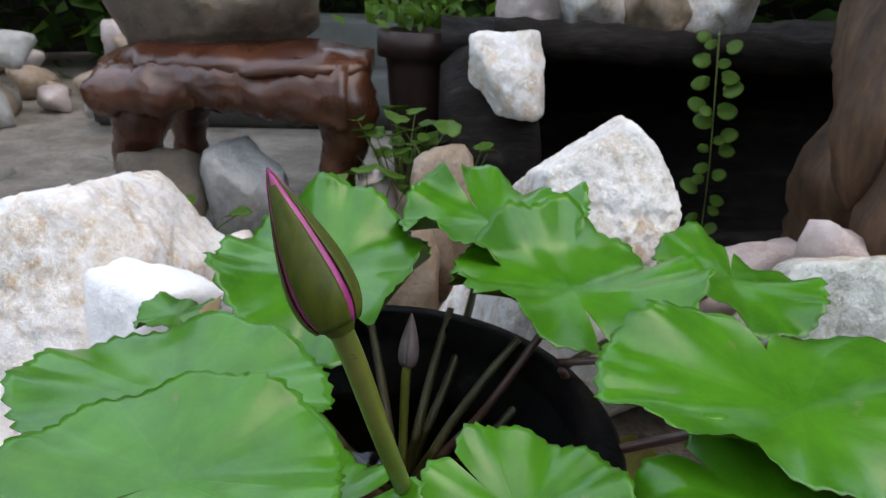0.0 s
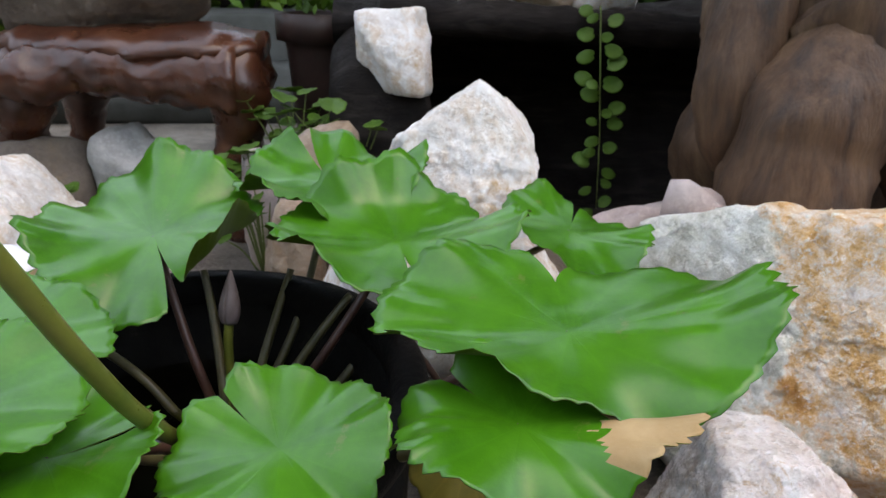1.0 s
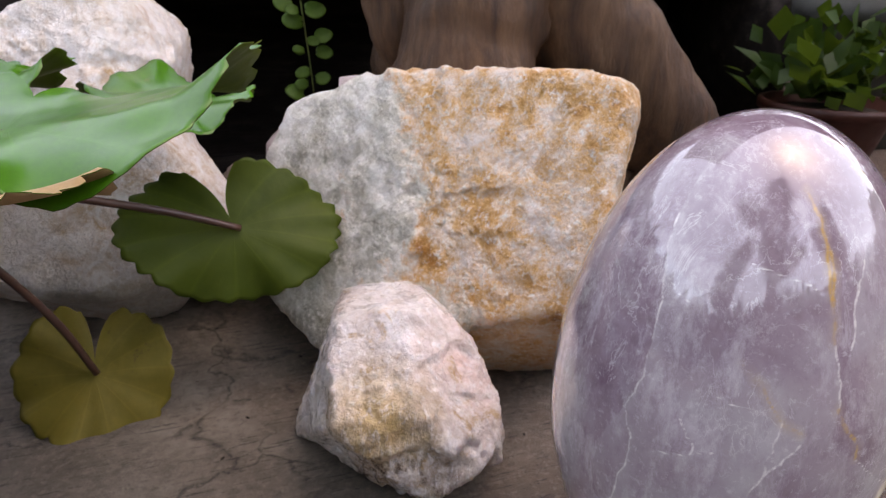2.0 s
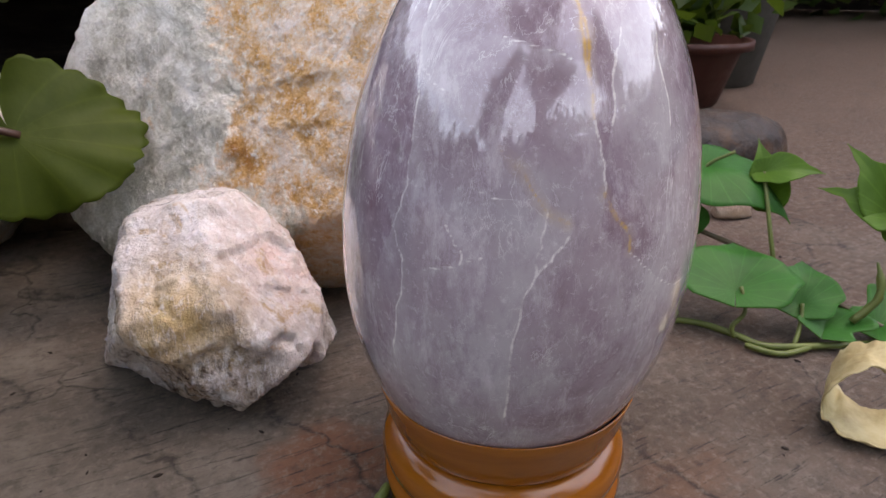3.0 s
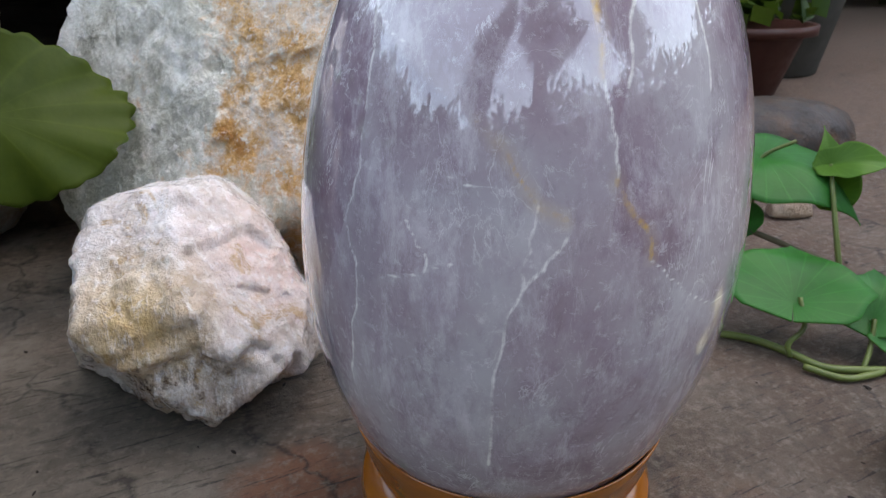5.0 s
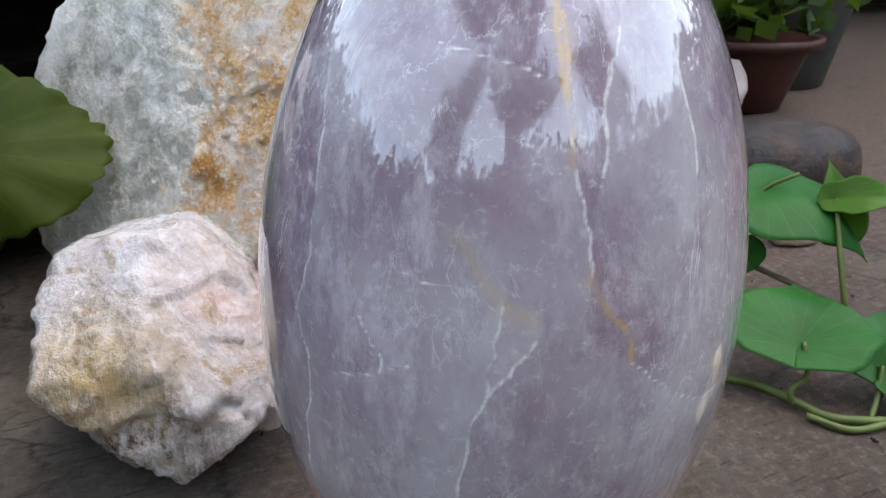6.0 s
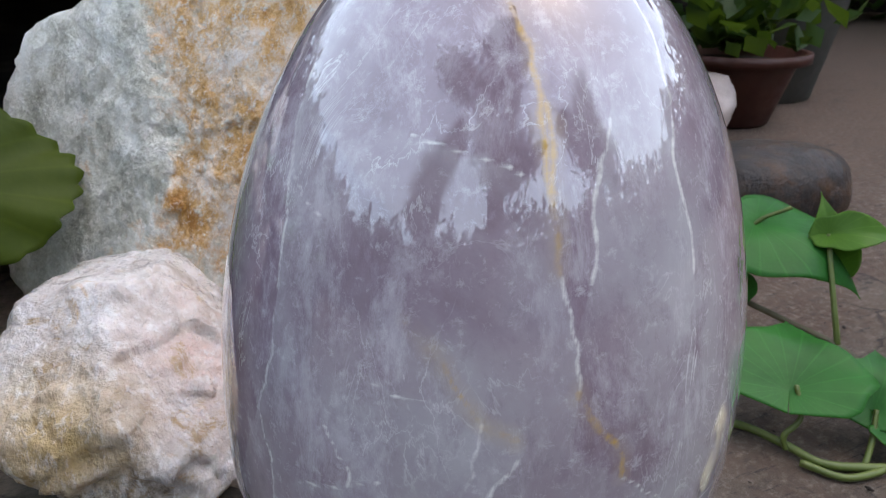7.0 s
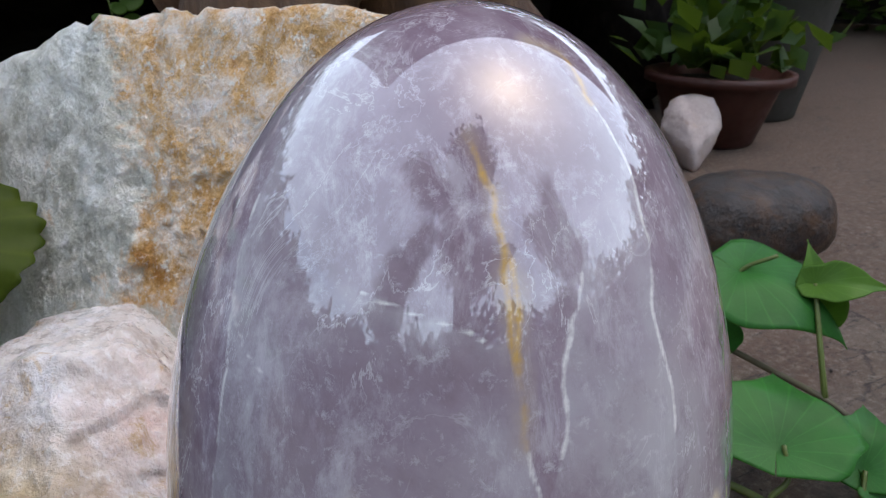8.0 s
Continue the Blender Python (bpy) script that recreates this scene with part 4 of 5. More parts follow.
for k, (x, y, z, s, m, lab) in enumerate((
        (-0.10, 0.98, 0.10, 0.055, Q_ROSE, "pinkish stone among green plants"), (-0.02, 0.95, 0.12, 0.06, Q_TAN, "tan stone among green plants"),
        (0.02, 1.02, 0.08, 0.06, Q_ROSE, "pinkish stone among green plants"), (-0.06, 0.86, 0.08, 0.05, Q_TAN, "tan stone behind the lily leaves"),
        (0.44, 0.70, 0.12, 0.06, Q_ROSE, "pinkish white stone beside the driftwood"), (0.36, 0.78, 0.09, 0.07, Q_ROSE, "pinkish white stone beside the driftwood"),
        (0.30, 0.80, 0.06, 0.06, STONE_BROWN, "brown stone beside the driftwood"), (0.255, 0.74, 0.05, 0.05, STONE_BROWN, "small brown stone by the white rocks"))):
    boulder((x, y, z), (s, s * 0.8, max(s * 0.8, z)), 37 * k, m, lab, 40 + k)

# ---- lily pot, water, lily ----
POT_C, POT_R, RIM_Z, WATER_Z = (-0.08, 0.37, 0.0), 0.165, 0.205, 0.13


def lily_pot():
    pot = thing("lily_pot", POT_C, "dark wet cement pot full of water", "pot")
    part("body", lathe([(0.0, 0.0), (0.12, 0.0), (0.14, 0.03), (0.155, 0.1), (POT_R - 0.006, 0.185), (POT_R - 0.018, 0.186), (0.14, 0.1), (0.12, 0.04), (0.0, 0.035)], POT_C, 80), POT, pot, "", POT_C)
    part("rim", lathe([(POT_R - 0.02, 0.184), (POT_R - 0.003, 0.184), (POT_R + 0.004, 0.19), (POT_R + 0.005, 0.199), (POT_R, RIM_Z), (POT_R - 0.012, RIM_Z), (POT_R - 0.019, 0.198), (POT_R - 0.02, 0.184)], POT_C, 80), POT, pot, "", POT_C)
    return pot


lily_pot()
wat = part("water", lathe([(0.0, WATER_Z + 0.0005), (0.05, WATER_Z), (0.1, WATER_Z), (POT_R - 0.021, WATER_Z)], POT_C, 64), WATER, None, "", (POT_C[0], POT_C[1], WATER_Z))
tagged(wat, "still dark water in the lily pot", "water", kind="structure")
wat.visible_shadow = False

lily = thing("water_lily", (-0.05, 0.42, 0.05), "water lily with broad toothed green leaves and a closed magenta bud", "water lily")
ROOT = (-0.055, 0.425, 0.06)
LEAVES = [
    # centre, half axis, half axis, settings
    ((0.16, 0.305, 0.268), (0.112, -0.02, 0.004), (0.02, 0.082, 0.008), dict(sinus=97, gape=16, depth=0.35, shape=(0.95, 1.1, 0.95, 1.05, 0.97, 0.78, 0.7, 0.92), wave=0.102, seed=3, bends=((-12, 0.07, 18), (215, 0.05, 15)))),
    ((-0.185, 0.35, 0.24), (0.095, -0.012, 0.0), (0.0, 0.075, 0.0), dict(sinus=300, gape=10, depth=0.9, wave=0.07, seed=5, cup=0.05, shape=(1, 1, 1, 1.05, 1, 1, 1, 1))),
    ((-0.15, 0.262, 0.258), (0.078, 0.016, 0.0), (-0.02, 0.066, 0.004), dict(sinus=200, gape=10, depth=0.9, wave=0.07, seed=6, cup=0.03)),
    ((-0.09, 0.258, 0.238), (0.055, 0.006, 0.0), (-0.01, 0.052, 0.0), dict(sinus=20, gape=20, depth=0.95, wave=0.162, seed=7, cup=0.08)),
    ((0.012, 0.268, 0.230), (0.056, 0.0, 0.0), (0.0, 0.054, 0.008), dict(sinus=135, gape=4, depth=0.6, wave=0.121, seed=8, cup=0.05, ridge=0.12)),
    ((0.124, 0.25, 0.252), (0.074, -0.008, 0.0), (0.0, 0.048, 0.004), dict(sinus=120, gape=6, depth=0.5, shape=(1.1, 1.0, 1.0, 1.0, 0.85, 1.0, 0.95, 0.95), wave=0.143, seed=9, dead=(-5, 45, 0.42), bends=((180, 0.035, -40),))),
    ((0.072, 0.462, 0.258), (0.088, 0.035, 0.0), (-0.035, 0.075, 0.012), dict(sinus=260, gape=14, depth=0.8, wave=0.162, seed=10, cup=0.1, bends=((80, 0.045, 20),))),
    ((0.018, 0.565, 0.272), (0.078, 0.03, 0.004), (-0.03, 0.078, 0.012), dict(sinus=95, gape=14, depth=0.85, wave=0.162, seed=11, cup=0.1, ridge=0.1)),
    ((0.218, 0.515, 0.243), (0.062, 0.0, -0.006), (-0.005, 0.082, 0.004), dict(sinus=60, gape=8, depth=0.8, wave=0.121, seed=12)),
    ((-0.118, 0.505, 0.25), (0.08, -0.066, -0.016), (0.045, 0.075, 0.022), dict(sinus=330, gape=14, depth=0.9, wave=0.143, seed=13, cup=0.06, bends=((10, 0.06, 50),))),
    ((-0.235, 0.49, 0.217), (0.034, 0.0, 0.0), (0.0, 0.032, 0.0), dict(sinus=300, gape=14, depth=0.9, wave=0.162, seed=14, dead=(0, 40, 0.5))),
]
for c, ax, ay, kw in LEAVES:
    lily_leaf(lily, c, ax, ay, **{"ridge": 0.1, **kw, "wave": kw["wave"] * 1.25})
lily_leaf(lily, (0.252, 0.488, 0.147), (-0.086, 0.0, 0.006), (0.0, 0.028, 0.052), "olive-green leaf showing its underside", sinus=80, gape=30, depth=0.85, wave=0.121, seed=15, cup=0.04, teeth=26)
lily_leaf(lily, (0.135, 0.487, 0.038), (-0.06, 0.0, 0.0), (0.0, 0.035, 0.05), "yellowed drooping leaf", sinus=95, gape=24, depth=0.85, wave=0.121, seed=16, cup=0.06, mats=(LILY_OLD, LILY_OLD, DEAD), teeth=18)

for k, (c, ax, ay, kw) in enumerate(LEAVES):
    x, y, z = c
    mid = ((x + ROOT[0]) / 2 + 0.01 * math.sin(k * 2.1), (y + ROOT[1]) / 2 + 0.01 * math.cos(k * 1.7), 0.17 + 0.01 * math.sin(k))
    part("petiole", tube([ROOT, (ROOT[0] + (x - ROOT[0]) * 0.22, ROOT[1] + (y - ROOT[1]) * 0.22, 0.12), mid, (x, y, z - 0.002)], [0.004, 0.004, 0.0036, 0.003], 8, 7), STEM_WET if k % 3 else STEM_DARK, lily, "", ROOT)
part("petiole", tube([(0.06, 0.43, 0.215), (0.12, 0.455, 0.2), (0.2, 0.475, 0.172), (0.257, 0.484, 0.148)], [0.003, 0.003, 0.003, 0.0026], 8, 8), STEM_DARK, lily, "dark red-brown leaf stalk", ROOT)
part("petiole", tube([(0.06, 0.42, 0.215), (0.09, 0.455, 0.16), (0.12, 0.475, 0.095), (0.138, 0.482, 0.042)], [0.003, 0.003, 0.003, 0.0026], 8, 8), STEM_DARK, lily, "dark red-brown leaf stalk", ROOT)
for k in range(3):
    a = radians(25 + k * 42)
    part("petiole", tube([ROOT, (ROOT[0] + 0.03 * math.cos(a), ROOT[1] + 0.03 * math.sin(a), 0.13), (ROOT[0] + 0.07 * math.cos(a), ROOT[1] + 0.075 * math.sin(a), 0.18), (ROOT[0] + 0.1 * math.cos(a), ROOT[1] + 0.1 * math.sin(a), 0.212)], [0.004, 0.004, 0.0036, 0.003], 8, 6), STEM_WET, lily, "", ROOT)

BUD_TIP, BUD_BASE = Vector((-0.0855, 0.222, 0.418)), Vector((-0.0637, 0.2085, 0.3705))


def shell(base, tip, width, a0, a1, grow, edge_tip=1.0, profile=None, twist=0.0, n=26, m=12, thick=0.0006):
    """A petal or sepal: a strip of the bud's round body between two angles, narrowing to the tip."""
    ax = tip - base
    length = ax.length
    d = ax.normalized()
    u = d.cross(Vector((0, 0, 1))).normalized()
    v = u.cross(d)
    bm = bmesh.new()
    rows = []
    for i in range(n + 1):
        s = i / n
        r = width * grow * profile(s)
        row = []
        mid, half = (a0 + a1) / 2, (a1 - a0) / 2 * (1 - max(0, s - 0.55) ** 2 * 3.0 * edge_tip)
        for j in range(m + 1):
            a = radians(mid + half * (2 * j / m - 1) + twist * s)
            row.append(bm.verts.new(base + d * (length * s) + (u * math.cos(a) + v * math.sin(a)) * r))
        rows.append(row)
    for r0, r1 in zip(rows, rows[1:]):
        for j in range(m):
            bm.faces.new((r0[j], r0[j + 1], r1[j + 1], r1[j]))
    bmesh.ops.recalc_face_normals(bm, faces=bm.faces)
    bmesh.ops.solidify(bm, geom=bm.faces[:], thickness=thick)
    return bm


def bud_profile(s):
    return (math.sin(math.pi * min(1, (s * 0.93 + 0.07)) ** 0.62) ** 0.75) * (1 - 0.25 * s) + 0.02


def flower_bud():
    bud = part("bud", tube([BUD_BASE - (BUD_TIP - BUD_BASE) * 0.06, BUD_BASE, BUD_BASE + (BUD_TIP - BUD_BASE) * 0.1], [0.0042, 0.006, 0.008], 16, 4), BUD_GREEN, lily, "closed olive-green bud with magenta petal tips", BUD_BASE)
    for k in range(6):
        part("petal", shell(BUD_BASE, BUD_BASE + (BUD_TIP - BUD_BASE) * (1.0 - 0.03 * (k % 2)), 0.0116, k * 60 - 36, k * 60 + 36, 0.93, 0.9, bud_profile, 12), BUD_PINK, bud, "magenta petal", BUD_BASE)
    for k in range(4):
        part("sepal", shell(BUD_BASE, BUD_BASE + (BUD_TIP - BUD_BASE) * (0.965 + 0.02 * (k % 2)), 0.0119, k * 90 - 36 + 48, k * 90 + 38 + 48, 1.0, 0.75, bud_profile, 14), BUD_GREEN, bud, "", BUD_BASE)
    part("stalk", tube([BUD_BASE, BUD_BASE + Vector((0.004, 0.008, -0.02)), (-0.052, 0.238, 0.30), (-0.046, 0.27, 0.246), (-0.05, 0.36, 0.15), ROOT], [0.0042, 0.0042, 0.0042, 0.0042, 0.0042, 0.004], 12, 8), STEM, lily, "olive-green flower stalk", ROOT)
    b2, t2 = Vector((-0.05, 0.437, 0.207)), Vector((-0.047, 0.447, 0.245))
    young = part("young_bud", shell(b2, t2, 0.0075, 0, 359.9, 1.0, 0.0, bud_profile), BUD_GREY, lily, "small unopened grey-purple bud", b2)
    for k in range(4):
        part("sepal", shell(b2, b2 + (t2 - b2) * 0.98, 0.0079, k * 90, k * 90 + 80, 1.0, 0.7, bud_profile), BUD_GREY, young, "", b2)
    part("stalk", tube([b2 + Vector((0, 0, 0.002)), (-0.052, 0.432, 0.18), ROOT], [0.0034, 0.0034, 0.0034], 10, 6), STEM, lily, "olive-green flower stalk", ROOT)


flower_bud()

# ---- driftwood, log, root table behind ----
def driftwood():
    d = thing("driftwood_stump", (0.64, 0.84, 0), "large dry brown driftwood stump with smooth flowing roots", "stump")
    part("trunk", tube([(0.7, 0.88, 0.0), (0.68, 0.86, 0.14), (0.66, 0.85, 0.3), (0.68, 0.87, 0.5), (0.74, 0.91, 0.75)], [0.22, 0.19, 0.165, 0.17, 0.19], 48, 12, 0.16, 2), DRIFT, d, "", (0.64, 0.84, 0))
    part("limb", tube([(0.55, 0.84, 0.62), (0.5, 0.8, 0.45), (0.475, 0.765, 0.34), (0.468, 0.755, 0.27), (0.474, 0.76, 0.225)], [0.07, 0.055, 0.045, 0.036, 0.012], 28, 10, 0.1, 4), DRIFT, d, "", (0.64, 0.84, 0))
    part("root", tube([(0.58, 0.78, 0.42), (0.68, 0.72, 0.28), (0.8, 0.70, 0.16), (0.93, 0.74, 0.04), (1.02, 0.78, -0.02)], [0.09, 0.085, 0.075, 0.06, 0.03], 32, 10, 0.14, 6), DRIFT, d, "", (0.64, 0.84, 0))
    part("root", tube([(0.6, 0.76, 0.36), (0.545, 0.71, 0.29), (0.53, 0.7, 0.2), (0.55, 0.72, 0.08), (0.56, 0.74, 0.0)], [0.085, 0.08, 0.08, 0.085, 0.09], 32, 10, 0.14, 7), DRIFT, d, "", (0.64, 0.84, 0))
    return d


driftwood()


def hollow_log():
    lg = thing("hollow_log", (0.5, 1.3, 0), "dark rotten hollow log lying on the ground", "log")
    bm = bmesh.new()
    n, m = 60, 30
    outer, inner = [], []
    for i in range(n + 1):
        x = -0.02 + 1.5 * i / n
        ro, ri = [], []
        for j in range(m + 1):
            a = radians(122 - j * (122 + 118) / m)          # from the upper lip over the back to the lower lip
            w = 1 + 0.05 * noise.fractal(Vector((x * 5, math.cos(a) * 2, math.sin(a) * 2)), 0.8, 2, 4)
            for rad, row in ((0.215, ro), (0.175, ri)):
                row.append(bm.verts.new((x, 1.29 + rad * w * math.cos(a) * 1.25, 0.185 + rad * w * math.sin(a))))
        outer.append(ro)
        inner.append(ri)
    for i in range(n):
        for j in range(m):
            bm.faces.new((outer[i][j], outer[i + 1][j], outer[i + 1][j + 1], outer[i][j + 1]))
            bm.faces.new((inner[i][j], inner[i][j + 1], inner[i + 1][j + 1], inner[i + 1][j]))
        for j in (0, m):
            bm.faces.new((outer[i][j], inner[i][j], inner[i + 1][j], outer[i + 1][j]))
    bmesh.ops.recalc_face_normals(bm, faces=bm.faces)
    part("shell", bm, LOGWOOD, lg, "", (0.5, 1.3, 0))
    part("log_end", tube([(0.1, 1.19, 0.2), (0.02, 1.17, 0.2), (-0.02, 1.17, 0.2)], [0.15, 0.155, 0.12], 32, 8, 0.12, 9), LOGWOOD, lg, "", (0.5, 1.3, 0))
    part("log_end", tube([(1.4, 1.29, 0.19), (1.47, 1.29, 0.19), (1.5, 1.29, 0.19)], [0.2, 0.2, 0.16], 32, 6, 0.12, 9), LOGWOOD, lg, "", (0.5, 1.3, 0))
    part("board", tube([(0.06, 1.1, 0.383), (0.3, 1.085, 0.372), (0.55, 1.08, 0.36), (0.8, 1.09, 0.35)], [0.03, 0.028, 0.026, 0.02], 14, 10, 0.3, 3, 1.0), LOGWOOD, lg, "", (0.5, 1.3, 0))
    return lg


hollow_log()
boulder((0.085, 1.06, 0.33), (0.06, 0.05, 0.062), -20, Q_WHITE, "split white quartz with an orange skin on the log", 61, 5)
for k, (x, y, s, m, lab) in enumerate(((0.13, 1.2, 0.06, Q_ROSE, "pink quartz piece on the log"), (0.22, 1.18, 0.065, Q_WHITE, "white quartz piece on the log"), (0.33, 1.17, 0.06, Q_TAN, "orange quartz piece on the log"), (0.44, 1.18, 0.07, Q_WHITE, "white quartz piece on the log"), (0.29, 1.3, 0.07, Q_WHITE, "white quartz piece on the log"))):
    boulder((x, y, 0.395 + s * 0.62), (s, s * 0.8, s * 0.75), 50 * k, m, lab, 70 + k, group="quartz pieces on the log")


def root_table():
    t = thing("root_wood_table", (-0.4, 1.25, 0), "glossy red-brown carved root wood table", "table")
    at = (-0.4, 1.25, 0)
    part("tabletop", tube([(-0.6, 1.24, 0.31), (-0.5, 1.23, 0.325), (-0.4, 1.22, 0.325), (-0.25, 1.2, 0.325), (-0.14, 1.2, 0.325)], [0.07, 0.12, 0.11, 0.12, 0.08], 32, 12, 0.2, 1, 0.3, (0, 1, 0)), ROOTWOOD, t, "", at)
    part("apron", tube([(-0.58, 1.13, 0.28), (-0.48, 1.12, 0.285), (-0.4, 1.12, 0.295), (-0.31, 1.12, 0.285), (-0.17, 1.12, 0.28)], [0.045, 0.042, 0.036, 0.042, 0.055], 20, 10, 0.35, 5), ROOTWOOD, t, "", at)
    for k, (x, y) in enumerate(((-0.19, 1.15), (-0.55, 1.17), (-0.22, 1.38), (-0.54, 1.4))):
        part("leg", tube([(x, y, 0.31), (x + 0.015, y - 0.012, 0.25), (x, y, 0.18), (x - 0.005, y, 0.1), (x + 0.01, y - 0.01, 0.0)], [0.05, 0.052, 0.038, 0.034, 0.045], 20, 10, 0.2, 11 + k), ROOTWOOD, t, "", at)
    return t


root_table()
boulder((-0.4, 1.24, 0.415), (0.19, 0.11, 0.075), 5, STONE_BROWN, "rough brown stone on the root wood table", 81, 5)
boulder((-0.5, 1.12, 0.09), (0.08, 0.06, 0.095), 5, STONE_BROWN, "rounded brown stone under the root wood table", 82)
boulder((-0.36, 1.16, 0.1), (0.08, 0.06, 0.105), 40, Q_GREY, "grey stone under the root wood table", 83)

for k in range(26):
    q = random.Random(200 + k)
    s = q.uniform(0.05, 0.11)
    boulder((-1.75 + q.uniform(0, 0.95), 2.25 + q.uniform(-0.2, 0.5), s * 0.6 + q.choice((0, 0, 0.08, 0.16))), (s, s * 0.8, s * 0.7), q.uniform(0, 180), q.choice((Q_ROSE, Q_TAN, Q_TAN, Q_GREY)), "rounded pinkish tan stone in a heap", 300 + k, 3, group="heap of stones")


def planter(c, r, h, mat, label, leaves, leaf_size, seed, spread, lip=0.012, green=None):
    p = thing("plant_pot", c, label, "plant pot")
    part("pot", lathe([(0, 0), (r * 0.62, 0), (r * 0.66, 0.004), (r * 0.92, h * 0.82), (r * 0.95, h * 0.86), (r + lip, h * 0.87), (r + lip, h), (r, h), (r * 0.9, h * 0.85), (0, h * 0.8)], c, 48), mat, p, "", c)
    part("soil", lathe([(0, h * 0.86), (r * 0.5, h * 0.88), (r * 0.93, h * 0.84)], c, 32), SOIL, p, "", c)
    if leaves:
        part("foliage", leaf_cloud(leaves, lambda q: ((c[0] + q.gauss(0, spread), c[1] + q.gauss(0, spread), c[2] + h + abs(q.gauss(0, spread))), (q.uniform(-1, 1), q.uniform(-1, 1), 0.7)), leaf_size, seed), green or CREEPER, p, "", c)
    return p


planter((-0.055, 1.36, 0.0), 0.075, 0.37, PLASTIC, "dark brown plastic pot with small green plants", 260, 0.03, 91, 0.05)
planter((1.36, 0.90, 0.0), 0.115, 0.125, TERRA, "red terracotta pot with a dark leafy plant", 220, 0.06, 92, 0.06, green=FOLIAGE)
planter((1.62, 1.06, 0.0), 0.17, 0.3, GREYPOT, "mossy grey cement pot", 0, 0.06, 93, 0.06)


def ground_plant(c, count, size, spread, seed, tall):
    p = thing("small_plant", c, "low bright green plant growing between stones", "plant", "plants between the stones")
    rnd = random.Random(seed)
    for k in range(count):
        x, y, z = c[0] + rnd.gauss(0, spread), c[1] + rnd.gauss(0, spread * 0.6), c[2] + rnd.uniform(0.3, 1.0) * tall
        a = rnd.uniform(0, 6.28)
        s = size * rnd.uniform(0.7, 1.3)
        part("stem", tube([c, ((c[0] + x) / 2, (c[1] + y) / 2, z * 0.7), (x, y, z)], [0.0016, 0.0012, 0.001], 5, 4), VINE, p, "", c)
        lily_leaf(p, (x, y, z), (s * math.cos(a), s * math.sin(a), 0.2 * s), (-s * 0.8 * math.sin(a), s * 0.8 * math.cos(a), 0.15 * s), "", 180, 14, 0.5, (1.2, 0.9, 0.9, 1, 0.9, 1, 0.9, 0.9), 0.1, 0.1, 2, seed + k, (), 0.1, (CREEPER, CREEPER, CREEPER), None, 9, 0.1, 0.0006, "leaf", 4, 24)
    return p


ground_plant((-0.08, 1.07, 0.0), 44, 0.023, 0.06, 401, 0.27)
ground_plant((0.01, 1.04, 0.0), 34, 0.02, 0.05, 402, 0.25)
ground_plant((-0.12, 0.93, 0.0), 12, 0.02, 0.035, 403, 0.22)
ground_plant((-0.42, 1.0, 0.0), 14, 0.02, 0.05, 404, 0.13)


def hanging_creeper():
    p = thing("hanging_creeper", (0.4, 1.045, 0.38), "thin creeper with round bright green leaves hanging from the log", "creeper")
    rnd = random.Random(7)
    line = [(0.395, 1.05, 0.4), (0.4, 1.035, 0.3), (0.408, 1.03, 0.2), (0.415, 1.03, 0.08)]
    part("stem", tube(line, [0.0015, 0.0013, 0.001, 0.0008], 6, 10), VINE, p, "", (0.4, 1.045, 0.38))
    pts = smoothed(line, 6)
    for k, q in enumerate(pts):
        for side in ((-1, 1) if k % 3 == 1 else (1 if k % 2 else -1,)):
            s = 0.013 * rnd.uniform(0.7, 1.35)
            c = q + Vector((side * s * 1.35 + rnd.uniform(-0.009, 0.006), -0.004 + rnd.uniform(-0.006, 0.004), rnd.uniform(-0.008, 0.008)))
            tl = rnd.uniform(-0.3, 0.5)
            lily_leaf(p, c, (s * side, 0, rnd.uniform(-0.3, 0.3) * s), (0, s * 0.75 * (0.4 + tl), s * 0.75), "", 180, 8, 0.3, (1.05, 1, 1, 1, 1, 1, 1, 1), 0.1, 0.06, 2, k, (), 0.0, (CREEPER, CREEPER, CREEPER), None, 5, 0.02, 0.0006, "leaf", 4, 20)
    return p


hanging_creeper()

